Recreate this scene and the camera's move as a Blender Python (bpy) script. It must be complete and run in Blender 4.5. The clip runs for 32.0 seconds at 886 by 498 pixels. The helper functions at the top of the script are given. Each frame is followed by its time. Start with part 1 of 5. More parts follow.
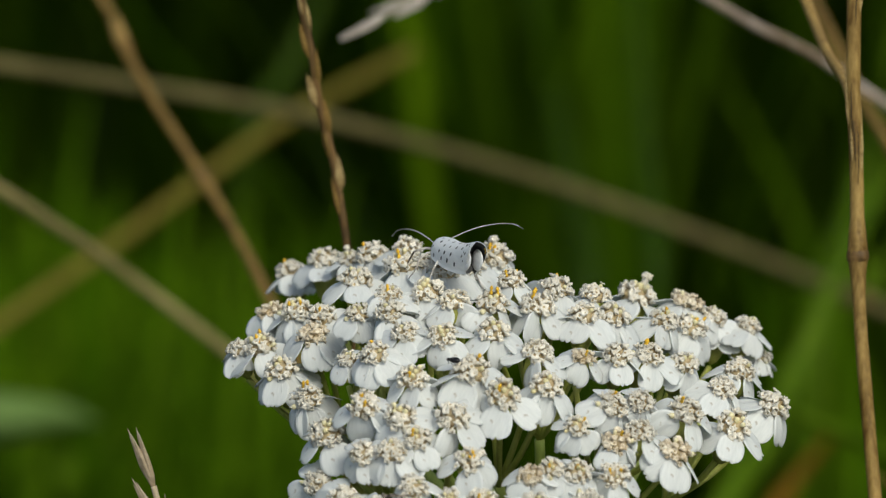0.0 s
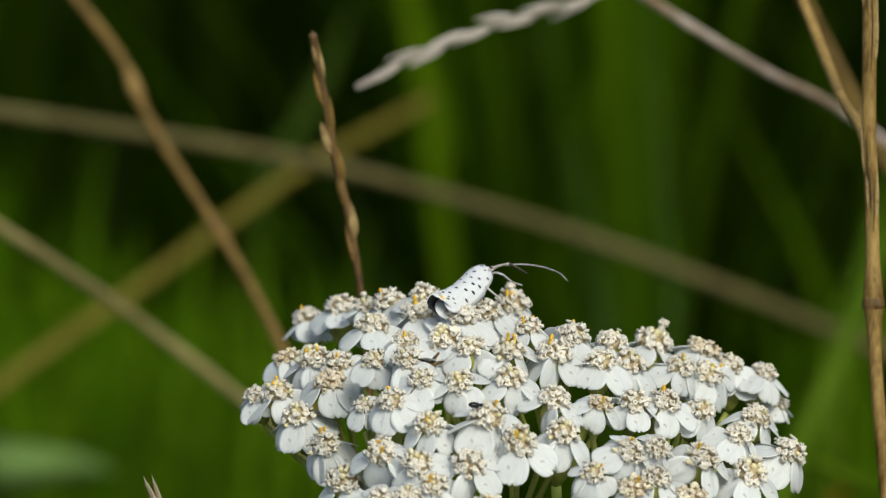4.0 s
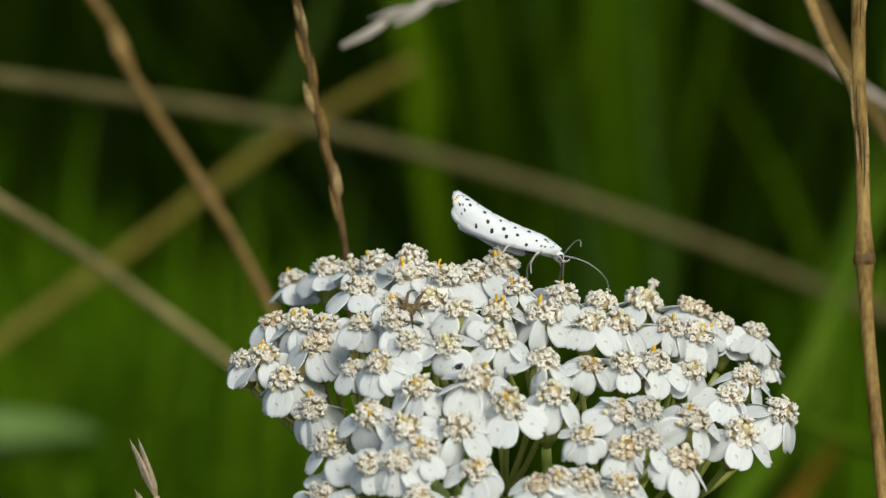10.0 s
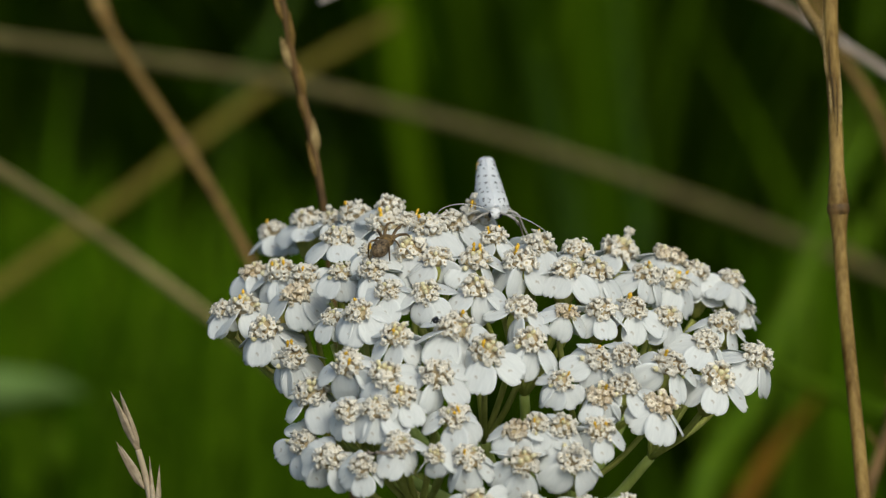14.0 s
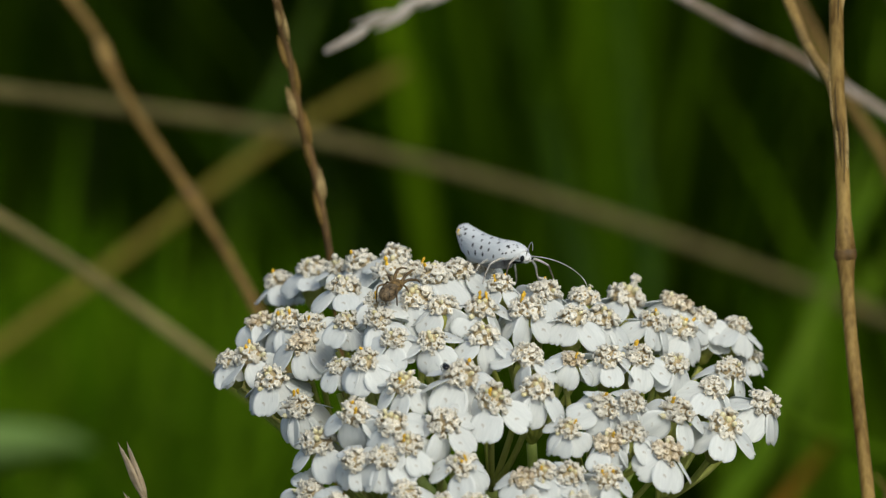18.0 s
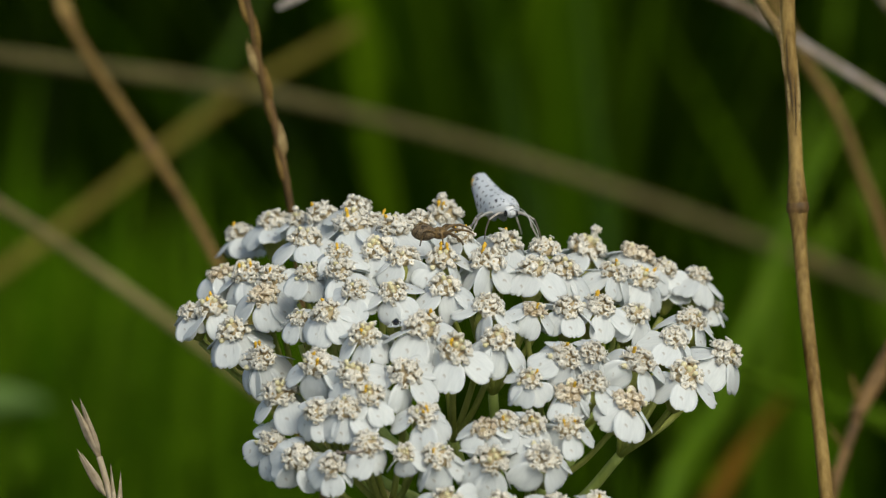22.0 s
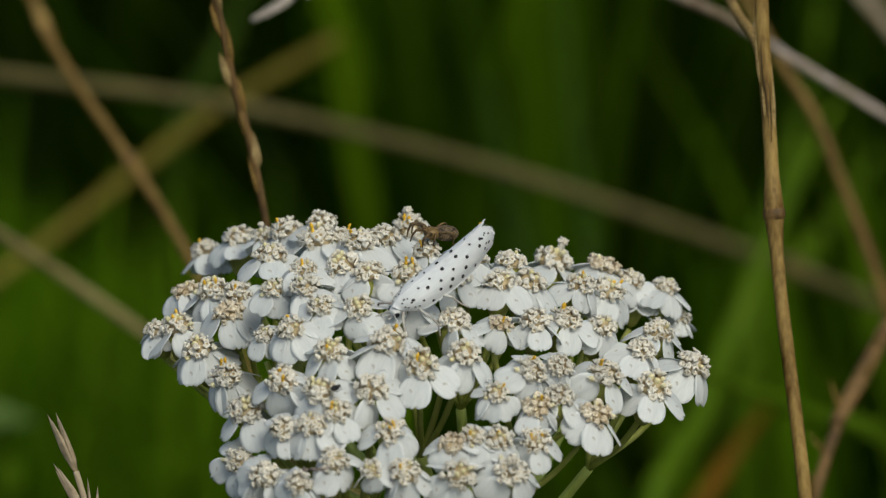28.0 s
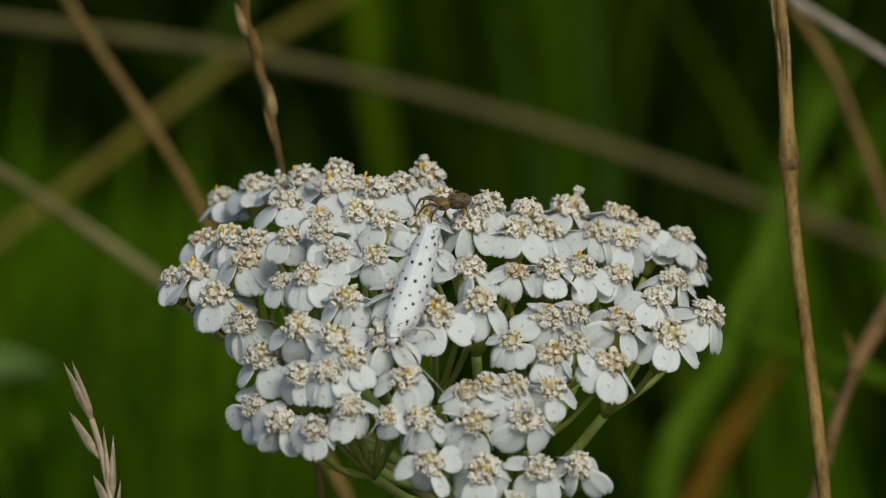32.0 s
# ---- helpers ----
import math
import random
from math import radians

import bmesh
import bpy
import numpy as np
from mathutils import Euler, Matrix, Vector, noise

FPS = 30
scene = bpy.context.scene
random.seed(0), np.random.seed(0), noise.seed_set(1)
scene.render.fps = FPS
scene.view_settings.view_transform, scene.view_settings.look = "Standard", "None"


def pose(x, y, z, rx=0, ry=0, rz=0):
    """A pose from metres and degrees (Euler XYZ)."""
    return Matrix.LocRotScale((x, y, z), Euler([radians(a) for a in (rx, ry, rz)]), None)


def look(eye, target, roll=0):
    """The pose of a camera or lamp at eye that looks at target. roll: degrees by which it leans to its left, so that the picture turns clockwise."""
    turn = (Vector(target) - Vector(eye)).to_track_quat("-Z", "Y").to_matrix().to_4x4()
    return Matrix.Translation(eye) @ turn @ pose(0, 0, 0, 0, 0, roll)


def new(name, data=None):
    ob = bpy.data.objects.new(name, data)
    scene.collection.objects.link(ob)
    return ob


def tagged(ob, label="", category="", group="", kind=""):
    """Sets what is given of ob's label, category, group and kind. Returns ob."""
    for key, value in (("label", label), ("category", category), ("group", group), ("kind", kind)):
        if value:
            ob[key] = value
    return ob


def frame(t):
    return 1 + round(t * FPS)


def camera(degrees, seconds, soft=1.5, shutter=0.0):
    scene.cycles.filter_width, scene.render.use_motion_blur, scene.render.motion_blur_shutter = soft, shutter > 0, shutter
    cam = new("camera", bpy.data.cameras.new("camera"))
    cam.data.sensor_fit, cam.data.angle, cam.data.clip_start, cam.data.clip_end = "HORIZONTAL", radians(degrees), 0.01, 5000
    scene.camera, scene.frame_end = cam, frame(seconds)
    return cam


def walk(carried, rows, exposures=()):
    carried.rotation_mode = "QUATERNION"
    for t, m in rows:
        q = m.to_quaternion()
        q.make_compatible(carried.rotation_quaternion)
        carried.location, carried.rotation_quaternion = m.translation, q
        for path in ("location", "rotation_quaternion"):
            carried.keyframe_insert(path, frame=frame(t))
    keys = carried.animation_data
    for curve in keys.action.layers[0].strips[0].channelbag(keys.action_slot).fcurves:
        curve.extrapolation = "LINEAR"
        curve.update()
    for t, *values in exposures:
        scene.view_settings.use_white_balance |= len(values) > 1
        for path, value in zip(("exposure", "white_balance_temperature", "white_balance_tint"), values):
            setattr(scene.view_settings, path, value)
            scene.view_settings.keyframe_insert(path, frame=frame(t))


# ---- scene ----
# A yarrow umbel with a small white moth and a crab spider, in front of dry grass. All in true size.
MM = 0.001

# ---- camera ----
PATH = [
    (0, (0, -0.4394, 0.23363), (-0.005011, 0.006093, 0.006681), 0.51),
    (0.5, (0.00001, -0.4388, 0.23326), (-0.004576, 0.006785, 0.006472), 0.48),
    (1, (0.00003, -0.43883, 0.23323), (-0.004829, 0.006376, 0.005705), 0.48),
    (1.5, (0.00004, -0.43882, 0.23317), (-0.005275, 0.006757, 0.006387), 0.56),
    (2, (0.00006, -0.43962, 0.23355), (-0.005524, 0.006101, 0.007058), 0.49),
    (2.5, (0.00007, -0.43964, 0.23351), (-0.006182, 0.006572, 0.008007), 0.39),
    (3, (0.00009, -0.43996, 0.23363), (-0.006242, 0.006797, 0.009211), 0.42),
    (3.5, (0.0001, -0.4404, 0.23382), (-0.006584, 0.006758, 0.010204), 0.43),
    (4, (0.00012, -0.43975, 0.23342), (-0.006329, 0.007604, 0.010198), 0.43),
    (4.5, (0.00013, -0.43974, 0.23336), (-0.005801, 0.007164, 0.009213), 0.44),
    (6.5, (0.00019, -0.43944, 0.23301), (-0.006001, 0.00804, 0.010027), 0.27),
    (7, (0.00021, -0.43919, 0.23282), (-0.006464, 0.008176, 0.009617), 0.14),
    (7.5, (0.00022, -0.43893, 0.23263), (-0.007228, 0.008225, 0.009035), 0.14),
    (8, (0.00024, -0.43869, 0.23246), (-0.006752, 0.008407, 0.008724), 0.19),
    (8.5, (0.00025, -0.43792, 0.23199), (-0.005958, 0.00944, 0.008762), 0.26),
    (9, (0.00027, -0.43765, 0.2318), (-0.005284, 0.009421, 0.007981), 0.05),
    (9.5, (0.00028, -0.43648, 0.23113), (-0.00538, 0.010426, 0.006968), 0),
    (10, (0.0003, -0.43618, 0.23092), (-0.005314, 0.009966, 0.005273), 0),
    (10.5, (0.00036, -0.4358, 0.23065), (-0.005171, 0.01019, 0.004682), -0.11),
    (11, (0.00041, -0.43554, 0.23045), (-0.005765, 0.010814, 0.005223), -0.12),
    (11.5, (0.00047, -0.43444, 0.2298), (-0.00582, 0.0123, 0.005332), -0.08),
    (12, (0.00052, -0.43359, 0.22928), (-0.004784, 0.012995, 0.004472), -0.17),
    (12.5, (0.00058, -0.4327, 0.22874), (-0.004175, 0.013482, 0.00314), -0.3),
    (13, (0.00063, -0.43434, 0.22954), (-0.004855, 0.010626, 0.001557), -0.24),
    (13.5, (0.00069, -0.43819, 0.23152), (-0.004639, 0.006326, 0.002659), -0.34),
    (14, (0.00074, -0.44036, 0.23261), (-0.003438, 0.004243, 0.0039), -0.37),
    (14.5, (0.0008, -0.44025, 0.23248), (-0.002755, 0.005136, 0.005283), -0.55),
    (16.5, (0.00102, -0.43885, 0.23147), (-0.001739, 0.007979, 0.007113), -0.64),
    (17, (0.00108, -0.43927, 0.23163), (-0.001772, 0.007236, 0.006639), -0.66),
    (17.5, (0.00113, -0.43976, 0.23183), (-0.003187, 0.006763, 0.00689), -0.7),
    (18, (0.00119, -0.43986, 0.23181), (-0.003959, 0.006718, 0.00701), -0.77),
    (18.5, (0.00124, -0.43887, 0.23122), (-0.003236, 0.007926, 0.006819), -0.86),
    (19, (0.0013, -0.43859, 0.231), (-0.002764, 0.00799, 0.006173), -0.84),
    (19.5, (0.0014, -0.43911, 0.23125), (-0.001979, 0.006796, 0.00506), -0.84),
    (20, (0.00149, -0.43984, 0.23161), (0.000171, 0.005914, 0.005113), -0.98),
    (20.5, (0.00159, -0.43904, 0.23115), (-0.000618, 0.006935, 0.005085), -0.65),
    (21, (0.00168, -0.43877, 0.23098), (0.000276, 0.007432, 0.005376), -0.82),
    (21.5, (0.00178, -0.43835, 0.23073), (0.00052, 0.007384, 0.004187), -0.94),
    (22, (0.00187, -0.44006, 0.23161), (-0.000147, 0.005001, 0.003755), -0.92),
    (22.5, (0.00197, -0.44029, 0.2317), (-0.000697, 0.004689, 0.0037), -0.94),
    (23, (0.00207, -0.44039, 0.23173), (0.001873, 0.005486, 0.005466), -1.63),
    (23.5, (0.00216, -0.44091, 0.23197), (0.001377, 0.00446, 0.004718), -1.65),
    (24, (0.00226, -0.441, 0.23199), (0.000796, 0.004444, 0.004884), -1.56),
    (24.5, (0.00235, -0.44078, 0.23184), (0.001338, 0.004763, 0.004923), -1.5),
    (25, (0.00245, -0.44014, 0.23148), (0.002665, 0.005251, 0.004255), -1.53),
    (25.5, (0.00255, -0.43949, 0.2311), (0.002817, 0.005988, 0.004049), -1.59),
    (27.5, (0.00293, -0.43975, 0.23112), (0.001512, 0.005883, 0.004381), -1.51),
    (28, (0.00302, -0.439, 0.2307), (0.001843, 0.006569, 0.003831), -1.49),
    (28.5, (0.00312, -0.43987, 0.23113), (0.002645, 0.004849, 0.002609), -1.5),
    (29, (0.00322, -0.43943, 0.23087), (0.003558, 0.004998, 0.00178), -1.5),
    (29.5, (0.00331, -0.4401, 0.23119), (0.003272, 0.004358, 0.00215), -1.43),
    (30, (0.00341, -0.43979, 0.231), (0.002969, 0.004746, 0.002126), -1.51),
    (30.5, (0.0035, -0.43981, 0.23098), (0.00245, 0.004215, 0.001099), -1.59),
    (31, (0.0036, -0.43949, 0.23078), (0.001569, 0.00436, 0.000581), -1.43),
    (31.5, (0.0036, -0.44002, 0.23106), (0.000552, 0.003519, 0.000281), -1.4),
    (32, (0.0036, -0.44019, 0.23115), (0.000512, 0.003586, 0.000816), -1.42),
]
cam = camera(8.2, 32.0, soft=1.25)
cam.data.dof.use_dof = True
cam.data.dof.focus_distance = 0.496
cam.data.dof.aperture_fstop = 44.0
walk(cam, [(t, look(eye, target, roll)) for t, eye, target, roll in PATH],
     exposures=[(0, -0.14, 6700, 0), (4, 0.0, 6700, 0), (9, 0.03, 6700, 0), (10, -0.01, 6700, 0), (11, -0.11, 6700, 0), (13, -0.10, 6700, 0), (14, -0.24, 6700, 0), (17, -0.15, 6700, 0), (19, -0.17, 6700, 0), (22, -0.18, 6700, 0), (23, -0.32, 6700, 0), (25, -0.35, 6700, 0), (28, -0.40, 6700, 0), (32, -0.53, 6700, 0)])

# ---- light: a bright overcast sky ----
world = bpy.data.worlds.new("world")
scene.world = world
world.use_nodes = True
sky = world.node_tree.nodes.new("ShaderNodeTexSky")
sky.sky_type = "NISHITA"
sky.sun_disc = False
sky.sun_elevation = radians(55)
sky.sun_rotation = radians(147)
sky.air_density, sky.dust_density, sky.ozone_density = 1.0, 4.0, 1.0
background = world.node_tree.nodes["Background"]
background.inputs["Strength"].default_value = 0.13
world.node_tree.links.new(sky.outputs["Color"], background.inputs["Color"])
sun = new("sun", bpy.data.lights.new("sun", "SUN"))
sun.data.energy, sun.data.angle, sun.data.color = 1.85, radians(25), (1.0, 0.97, 0.93)
sun.matrix_world = look((0.40, -0.62, 1.2), (0, 0, 0))


# ---- materials ----
def material(name, low, high, scale=400.0, rough=0.6, bump=0.2, fine=6.0, translucent=0.0, stretch=(1, 1, 1), spread=0.0, sheen=0.0, gloss=0.3, specks=0.0):
    """Two scales of noise between two colours, a fine bump, and a little change from piece to piece."""
    m = bpy.data.materials.new(name)
    m.use_nodes = True
    n, ln = m.node_tree.nodes, m.node_tree.links
    bsdf, output = n["Principled BSDF"], n["Material Output"]
    coord, mapping = n.new("ShaderNodeTexCoord"), n.new("ShaderNodeMapping")
    mapping.inputs["Scale"].default_value = stretch
    ln.new(coord.outputs["Object"], mapping.inputs["Vector"])
    big, small = n.new("ShaderNodeTexNoise"), n.new("ShaderNodeTexNoise")
    big.inputs["Scale"].default_value, small.inputs["Scale"].default_value = scale, scale * fine
    for tex in (big, small):
        tex.inputs["Detail"].default_value = 4
        ln.new(mapping.outputs["Vector"], tex.inputs["Vector"])
    mix = n.new("ShaderNodeMath")
    mix.operation = "MULTIPLY_ADD"
    ln.new(small.outputs["Fac"], mix.inputs[0])
    mix.inputs[1].default_value = 0.45
    half = n.new("ShaderNodeMath")
    half.operation = "MULTIPLY"
    ln.new(big.outputs["Fac"], half.inputs[0])
    half.inputs[1].default_value = 0.55
    ln.new(half.outputs[0], mix.inputs[2])
    ramp = n.new("ShaderNodeValToRGB")
    ramp.color_ramp.elements[0].position, ramp.color_ramp.elements[1].position = 0.36, 0.64
    ramp.color_ramp.elements[0].color, ramp.color_ramp.elements[1].color = (*low, 1), (*high, 1)
    ln.new(mix.outputs[0], ramp.inputs["Fac"])
    colour = ramp.outputs["Color"]
    if spread:
        info, hsv, span = n.new("ShaderNodeObjectInfo"), n.new("ShaderNodeHueSaturation"), n.new("ShaderNodeMapRange")
        span.inputs["To Min"].default_value, span.inputs["To Max"].default_value = 1 - spread, 1 + spread * 0.6
        ln.new(info.outputs["Random"], span.inputs["Value"])
        ln.new(span.outputs["Result"], hsv.inputs["Value"])
        ln.new(colour, hsv.inputs["Color"])
        colour = hsv.outputs["Color"]
    if specks:
        dots, cut, dirt = n.new("ShaderNodeTexNoise"), n.new("ShaderNodeMapRange"), n.new("ShaderNodeMix")
        dots.inputs["Scale"].default_value, dots.inputs["Detail"].default_value = specks, 3
        ln.new(coord.outputs["Object"], dots.inputs["Vector"])
        cut.inputs["From Min"].default_value, cut.inputs["From Max"].default_value, cut.inputs["To Max"].default_value = 0.66, 0.76, 0.55
        ln.new(dots.outputs["Fac"], cut.inputs["Value"])
        dirt.data_type = "RGBA"
        dirt.inputs["B"].default_value = (0.30, 0.22, 0.12, 1)
        ln.new(cut.outputs["Result"], dirt.inputs["Factor"])
        ln.new(colour, dirt.inputs["A"])
        colour = dirt.outputs["Result"]
    ln.new(colour, bsdf.inputs["Base Color"])
    bsdf.inputs["Roughness"].default_value = rough
    bsdf.inputs["Specular IOR Level"].default_value = gloss
    if sheen:
        bsdf.inputs["Sheen Weight"].default_value = sheen
    if bump:
        b = n.new("ShaderNodeBump")
        b.inputs["Strength"].default_value, b.inputs["Distance"].default_value = bump, 0.1 / scale
        ln.new(small.outputs["Fac"], b.inputs["Height"])
        ln.new(b.outputs["Normal"], bsdf.inputs["Normal"])
    if translucent:
        thin, both = n.new("ShaderNodeBsdfTranslucent"), n.new("ShaderNodeMixShader")
        ln.new(colour, thin.inputs["Color"])
        both.inputs["Fac"].default_value = translucent
        ln.new(bsdf.outputs["BSDF"], both.inputs[1])
        ln.new(thin.outputs["BSDF"], both.inputs[2])
        ln.new(both.outputs["Shader"], output.inputs["Surface"])
    return m


def blade_material(name, low, high):
    """Grass: a colour for each blade, fine ribs along it."""
    m = bpy.data.materials.new(name)
    m.use_nodes = True
    n, ln = m.node_tree.nodes, m.node_tree.links
    bsdf, output = n["Principled BSDF"], n["Material Output"]
    geo, ramp, tex, mixed = n.new("ShaderNodeNewGeometry"), n.new("ShaderNodeValToRGB"), n.new("ShaderNodeTexNoise"), n.new("ShaderNodeMix")
    ramp.color_ramp.elements[0].color, ramp.color_ramp.elements[1].color = (*low, 1), (*high, 1)
    ln.new(geo.outputs["Random Per Island"], ramp.inputs["Fac"])
    tex.inputs["Scale"].default_value = 60
    mixed.data_type, mixed.blend_type = "RGBA", "MULTIPLY"
    mixed.inputs["Factor"].default_value = 0.5
    ln.new(ramp.outputs["Color"], mixed.inputs["A"])
    ln.new(tex.outputs["Fac"], mixed.inputs["B"])
    ln.new(mixed.outputs["Result"], bsdf.inputs["Base Color"])
    bsdf.inputs["Roughness"].default_value = 0.9
    bsdf.inputs["Specular IOR Level"].default_value = 0.0
    thin, both = n.new("ShaderNodeBsdfTranslucent"), n.new("ShaderNodeMixShader")
    ln.new(ramp.outputs["Color"], thin.inputs["Color"])
    both.inputs["Fac"].default_value = 0.3
    ln.new(bsdf.outputs["BSDF"], both.inputs[1])
    ln.new(thin.outputs["BSDF"], both.inputs[2])
    ln.new(both.outputs["Shader"], output.inputs["Surface"])
    return m


PETAL = material("petal_white", (0.80, 0.82, 0.815), (0.91, 0.925, 0.915), 420, 0.55, 0.10, 4, 0.38, (0.6, 3, 1), 0.06, gloss=0.2, specks=1100)
FLORET = material("floret_cream", (0.67, 0.61, 0.49), (0.89, 0.86, 0.78), 1500, 0.6, 0.2, 4, 0.12, spread=0.12)
# Tan of tubes and core, with the shade between florets in its brown.
CORE_SHADE = material("disc_core_shade", (0.30, 0.22, 0.11), (0.56, 0.46, 0.28), 1200, 0.7, 0.3)
BUD = material("bud_greenish", (0.62, 0.55, 0.28), (0.88, 0.82, 0.58), 1500, 0.6, 0.2, spread=0.1)
FLORET_OLD = material("floret_brown", (0.42, 0.31, 0.18), (0.84, 0.77, 0.63), 1100, 0.65, 0.3, 4, 0.05, spread=0.12)
STAMEN = material("stamen_yellow", (0.74, 0.42, 0.03), (0.92, 0.62, 0.07), 1500, 0.5, 0.2)
CUP = material("involucre_green", (0.36, 0.38, 0.06), (0.54, 0.54, 0.15), 900, 0.6, 0.3, 6, 0.15, spread=0.15)
STEM_GREEN = material("stem_green", (0.28, 0.36, 0.07), (0.44, 0.51, 0.14), 350, 0.55, 0.3, 6, 0, (1, 1, 0.15))
PEDICEL = material("pedicel_lime", (0.36, 0.40, 0.07), (0.54, 0.56, 0.16), 600, 0.6, 0.3, 6, 0.15, (1, 1, 0.2))
WING = material("wing_white", (0.74, 0.76, 0.78), (0.86, 0.87, 0.88), 700, 0.5, 0.3, 6, 0.10, (0.3, 1, 1), sheen=0.2)
SPOT = material("spot_black", (0.008, 0.008, 0.010), (0.02, 0.02, 0.022), 2000, 0.6, 0.1)
FUZZ = material("scale_white", (0.66, 0.67, 0.68), (0.86, 0.86, 0.85), 2500, 0.8, 0.5, sheen=0.3)
LEG_WHITE = material("leg_white", (0.40, 0.38, 0.34), (0.74, 0.72, 0.68), 900, 0.6, 0.2)
LEG_GREY = material("leg_grey", (0.22, 0.19, 0.16), (0.62, 0.58, 0.53), 1400, 0.6, 0.2)
LEG_DARK = material("leg_dark", (0.03, 0.025, 0.02), (0.16, 0.13, 0.10), 900, 0.55, 0.2)
BELLY = material("belly_grey", (0.02, 0.02, 0.02), (0.11, 0.11, 0.11), 900, 0.8, 0.3)
SCRAP = material("scrap_grey", (0.05, 0.04, 0.03), (0.36, 0.31, 0.26), 1800, 0.8, 0.5)
HINDWING = material("hindwing_grey", (0.30, 0.30, 0.31), (0.52, 0.52, 0.53), 900, 0.7, 0.3, 6, 0.1)
EYE = material("eye_black", (0.004, 0.004, 0.004), (0.01, 0.01, 0.012), 900, 0.15, 0)
SPIDER_BROWN = material("spider_brown", (0.010, 0.006, 0.003), (0.24, 0.168, 0.090), 1900, 0.55, 0.5, 4)
SPIDER_AMBER = material("spider_amber", (0.05, 0.029, 0.009), (0.27, 0.17, 0.060), 1500, 0.5, 0.4, 4)
SPIDER_LEG = material("spider_leg", (0.018, 0.011, 0.005), (0.19, 0.122, 0.050), 1700, 0.5, 0.4, 4)
BEETLE = material("beetle_black", (0.004, 0.004, 0.005), (0.02, 0.02, 0.022), 2000, 0.25, 0.1)
STRAW = material("straw_golden", (0.13, 0.070, 0.014), (0.40, 0.262, 0.080), 420, 0.55, 0.7, 6, 0, (1, 1, 0.12), 0.1)
STRAW_BROWN = material("straw_brown", (0.105, 0.060, 0.011), (0.27, 0.168, 0.040), 420, 0.6, 0.6, 6, 0, (1, 1, 0.2), 0.1)
# Straw darkened for the shade among the grass where the stem lies.
STRAW_SHADED = material("straw_shaded", (0.086, 0.074, 0.027), (0.154, 0.132, 0.052), 200, 0.8, 0.4, 6, 0, (1, 1, 0.2), 0.1, gloss=0.1)
STRAW_YELLOW = material("straw_yellowish", (0.104, 0.087, 0.012), (0.180, 0.150, 0.026), 200, 0.8, 0.4, 6, 0, (1, 1, 0.2), 0.1, gloss=0.1)
STRAW_LIGHT = material("straw_light", (0.17, 0.142, 0.052), (0.30, 0.255, 0.105), 200, 0.8, 0.4, 6, 0, (1, 1, 0.2), 0.1, gloss=0.1)
STRAW_DARK = material("straw_dark", (0.060, 0.034, 0.010), (0.21, 0.120, 0.040), 260, 0.6, 0.4, 6, 0, (1, 1, 0.2), 0.1)
STRAW_PALE = material("straw_pale", (0.27, 0.20, 0.12), (0.50, 0.41, 0.29), 200, 0.6, 0.4, 6, 0, (1, 1, 0.2), 0.1)
STRAW_ASH = material("straw_ash", (0.17, 0.105, 0.045), (0.56, 0.48, 0.42), 70, 0.7, 0.4, 6, 0, (1, 1, 0.4), 0.1)
STRAW_HUSK = material("straw_husk", (0.16, 0.105, 0.035), (0.43, 0.31, 0.13), 900, 0.6, 0.7, 5, 0, (1, 1, 0.12), 0.2)
CRACK = material("dark_crack", (0.02, 0.014, 0.006), (0.07, 0.05, 0.025), 900, 0.8, 0.2)
STRAW_GREY = material("straw_grey", (0.36, 0.31, 0.25), (0.68, 0.62, 0.55), 300, 0.65, 0.4, 6, 0.1, (1, 1, 0.3), 0.1)
# Three steps of one green, dark to bright, for different zones of the meadow.
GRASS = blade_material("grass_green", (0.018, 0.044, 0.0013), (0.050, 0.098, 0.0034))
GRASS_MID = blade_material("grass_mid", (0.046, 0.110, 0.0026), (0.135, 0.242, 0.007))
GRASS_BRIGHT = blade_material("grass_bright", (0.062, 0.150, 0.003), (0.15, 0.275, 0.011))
LEAF = material("leaf_green", (0.065, 0.135, 0.003), (0.115, 0.20, 0.009), 60, 0.5, 0.2, 6, 0.3, (1, 1, 0.2), 0.1, gloss=0.1)
LEAF_MID = material("leaf_mid_green", (0.021, 0.053, 0.002), (0.042, 0.083, 0.0035), 60, 0.5, 0.2, 6, 0.3, (1, 1, 0.2), 0.1, gloss=0.1)
LEAF_PALE = material("leaf_pale", (0.16, 0.29, 0.06), (0.27, 0.41, 0.13), 60, 0.4, 0.2, 6, 0.3, (1, 1, 0.2), gloss=0.1)
LEAF_DARK = material("leaf_dark", (0.018, 0.040, 0.002), (0.036, 0.068, 0.004), 60, 0.5, 0.2, 6, 0.2, (1, 1, 0.2), gloss=0.1)
LEAF_BROWN = material("leaf_brown", (0.12, 0.062, 0.0045), (0.22, 0.108, 0.0085), 60, 0.6, 0.2, 6, 0.2, (1, 1, 0.2), gloss=0.1)
# Near-black green: the shade under dense grass is put into the ground colour.
GROUND = material("meadow_ground", (0.006, 0.014, 0.002), (0.022, 0.036, 0.005), 14, 0.9, 0.5, 8, gloss=0.0)


# ---- mesh tools ----
def mesh_of(name, verts, faces, mat, smooth=True):
    me = bpy.data.meshes.new(name)
    me.from_pydata([tuple(v) for v in verts], [], faces)
    me.materials.append(mat)
    if smooth:
        me.polygons.foreach_set("use_smooth", [True] * len(me.polygons))
    me.update()
    return me


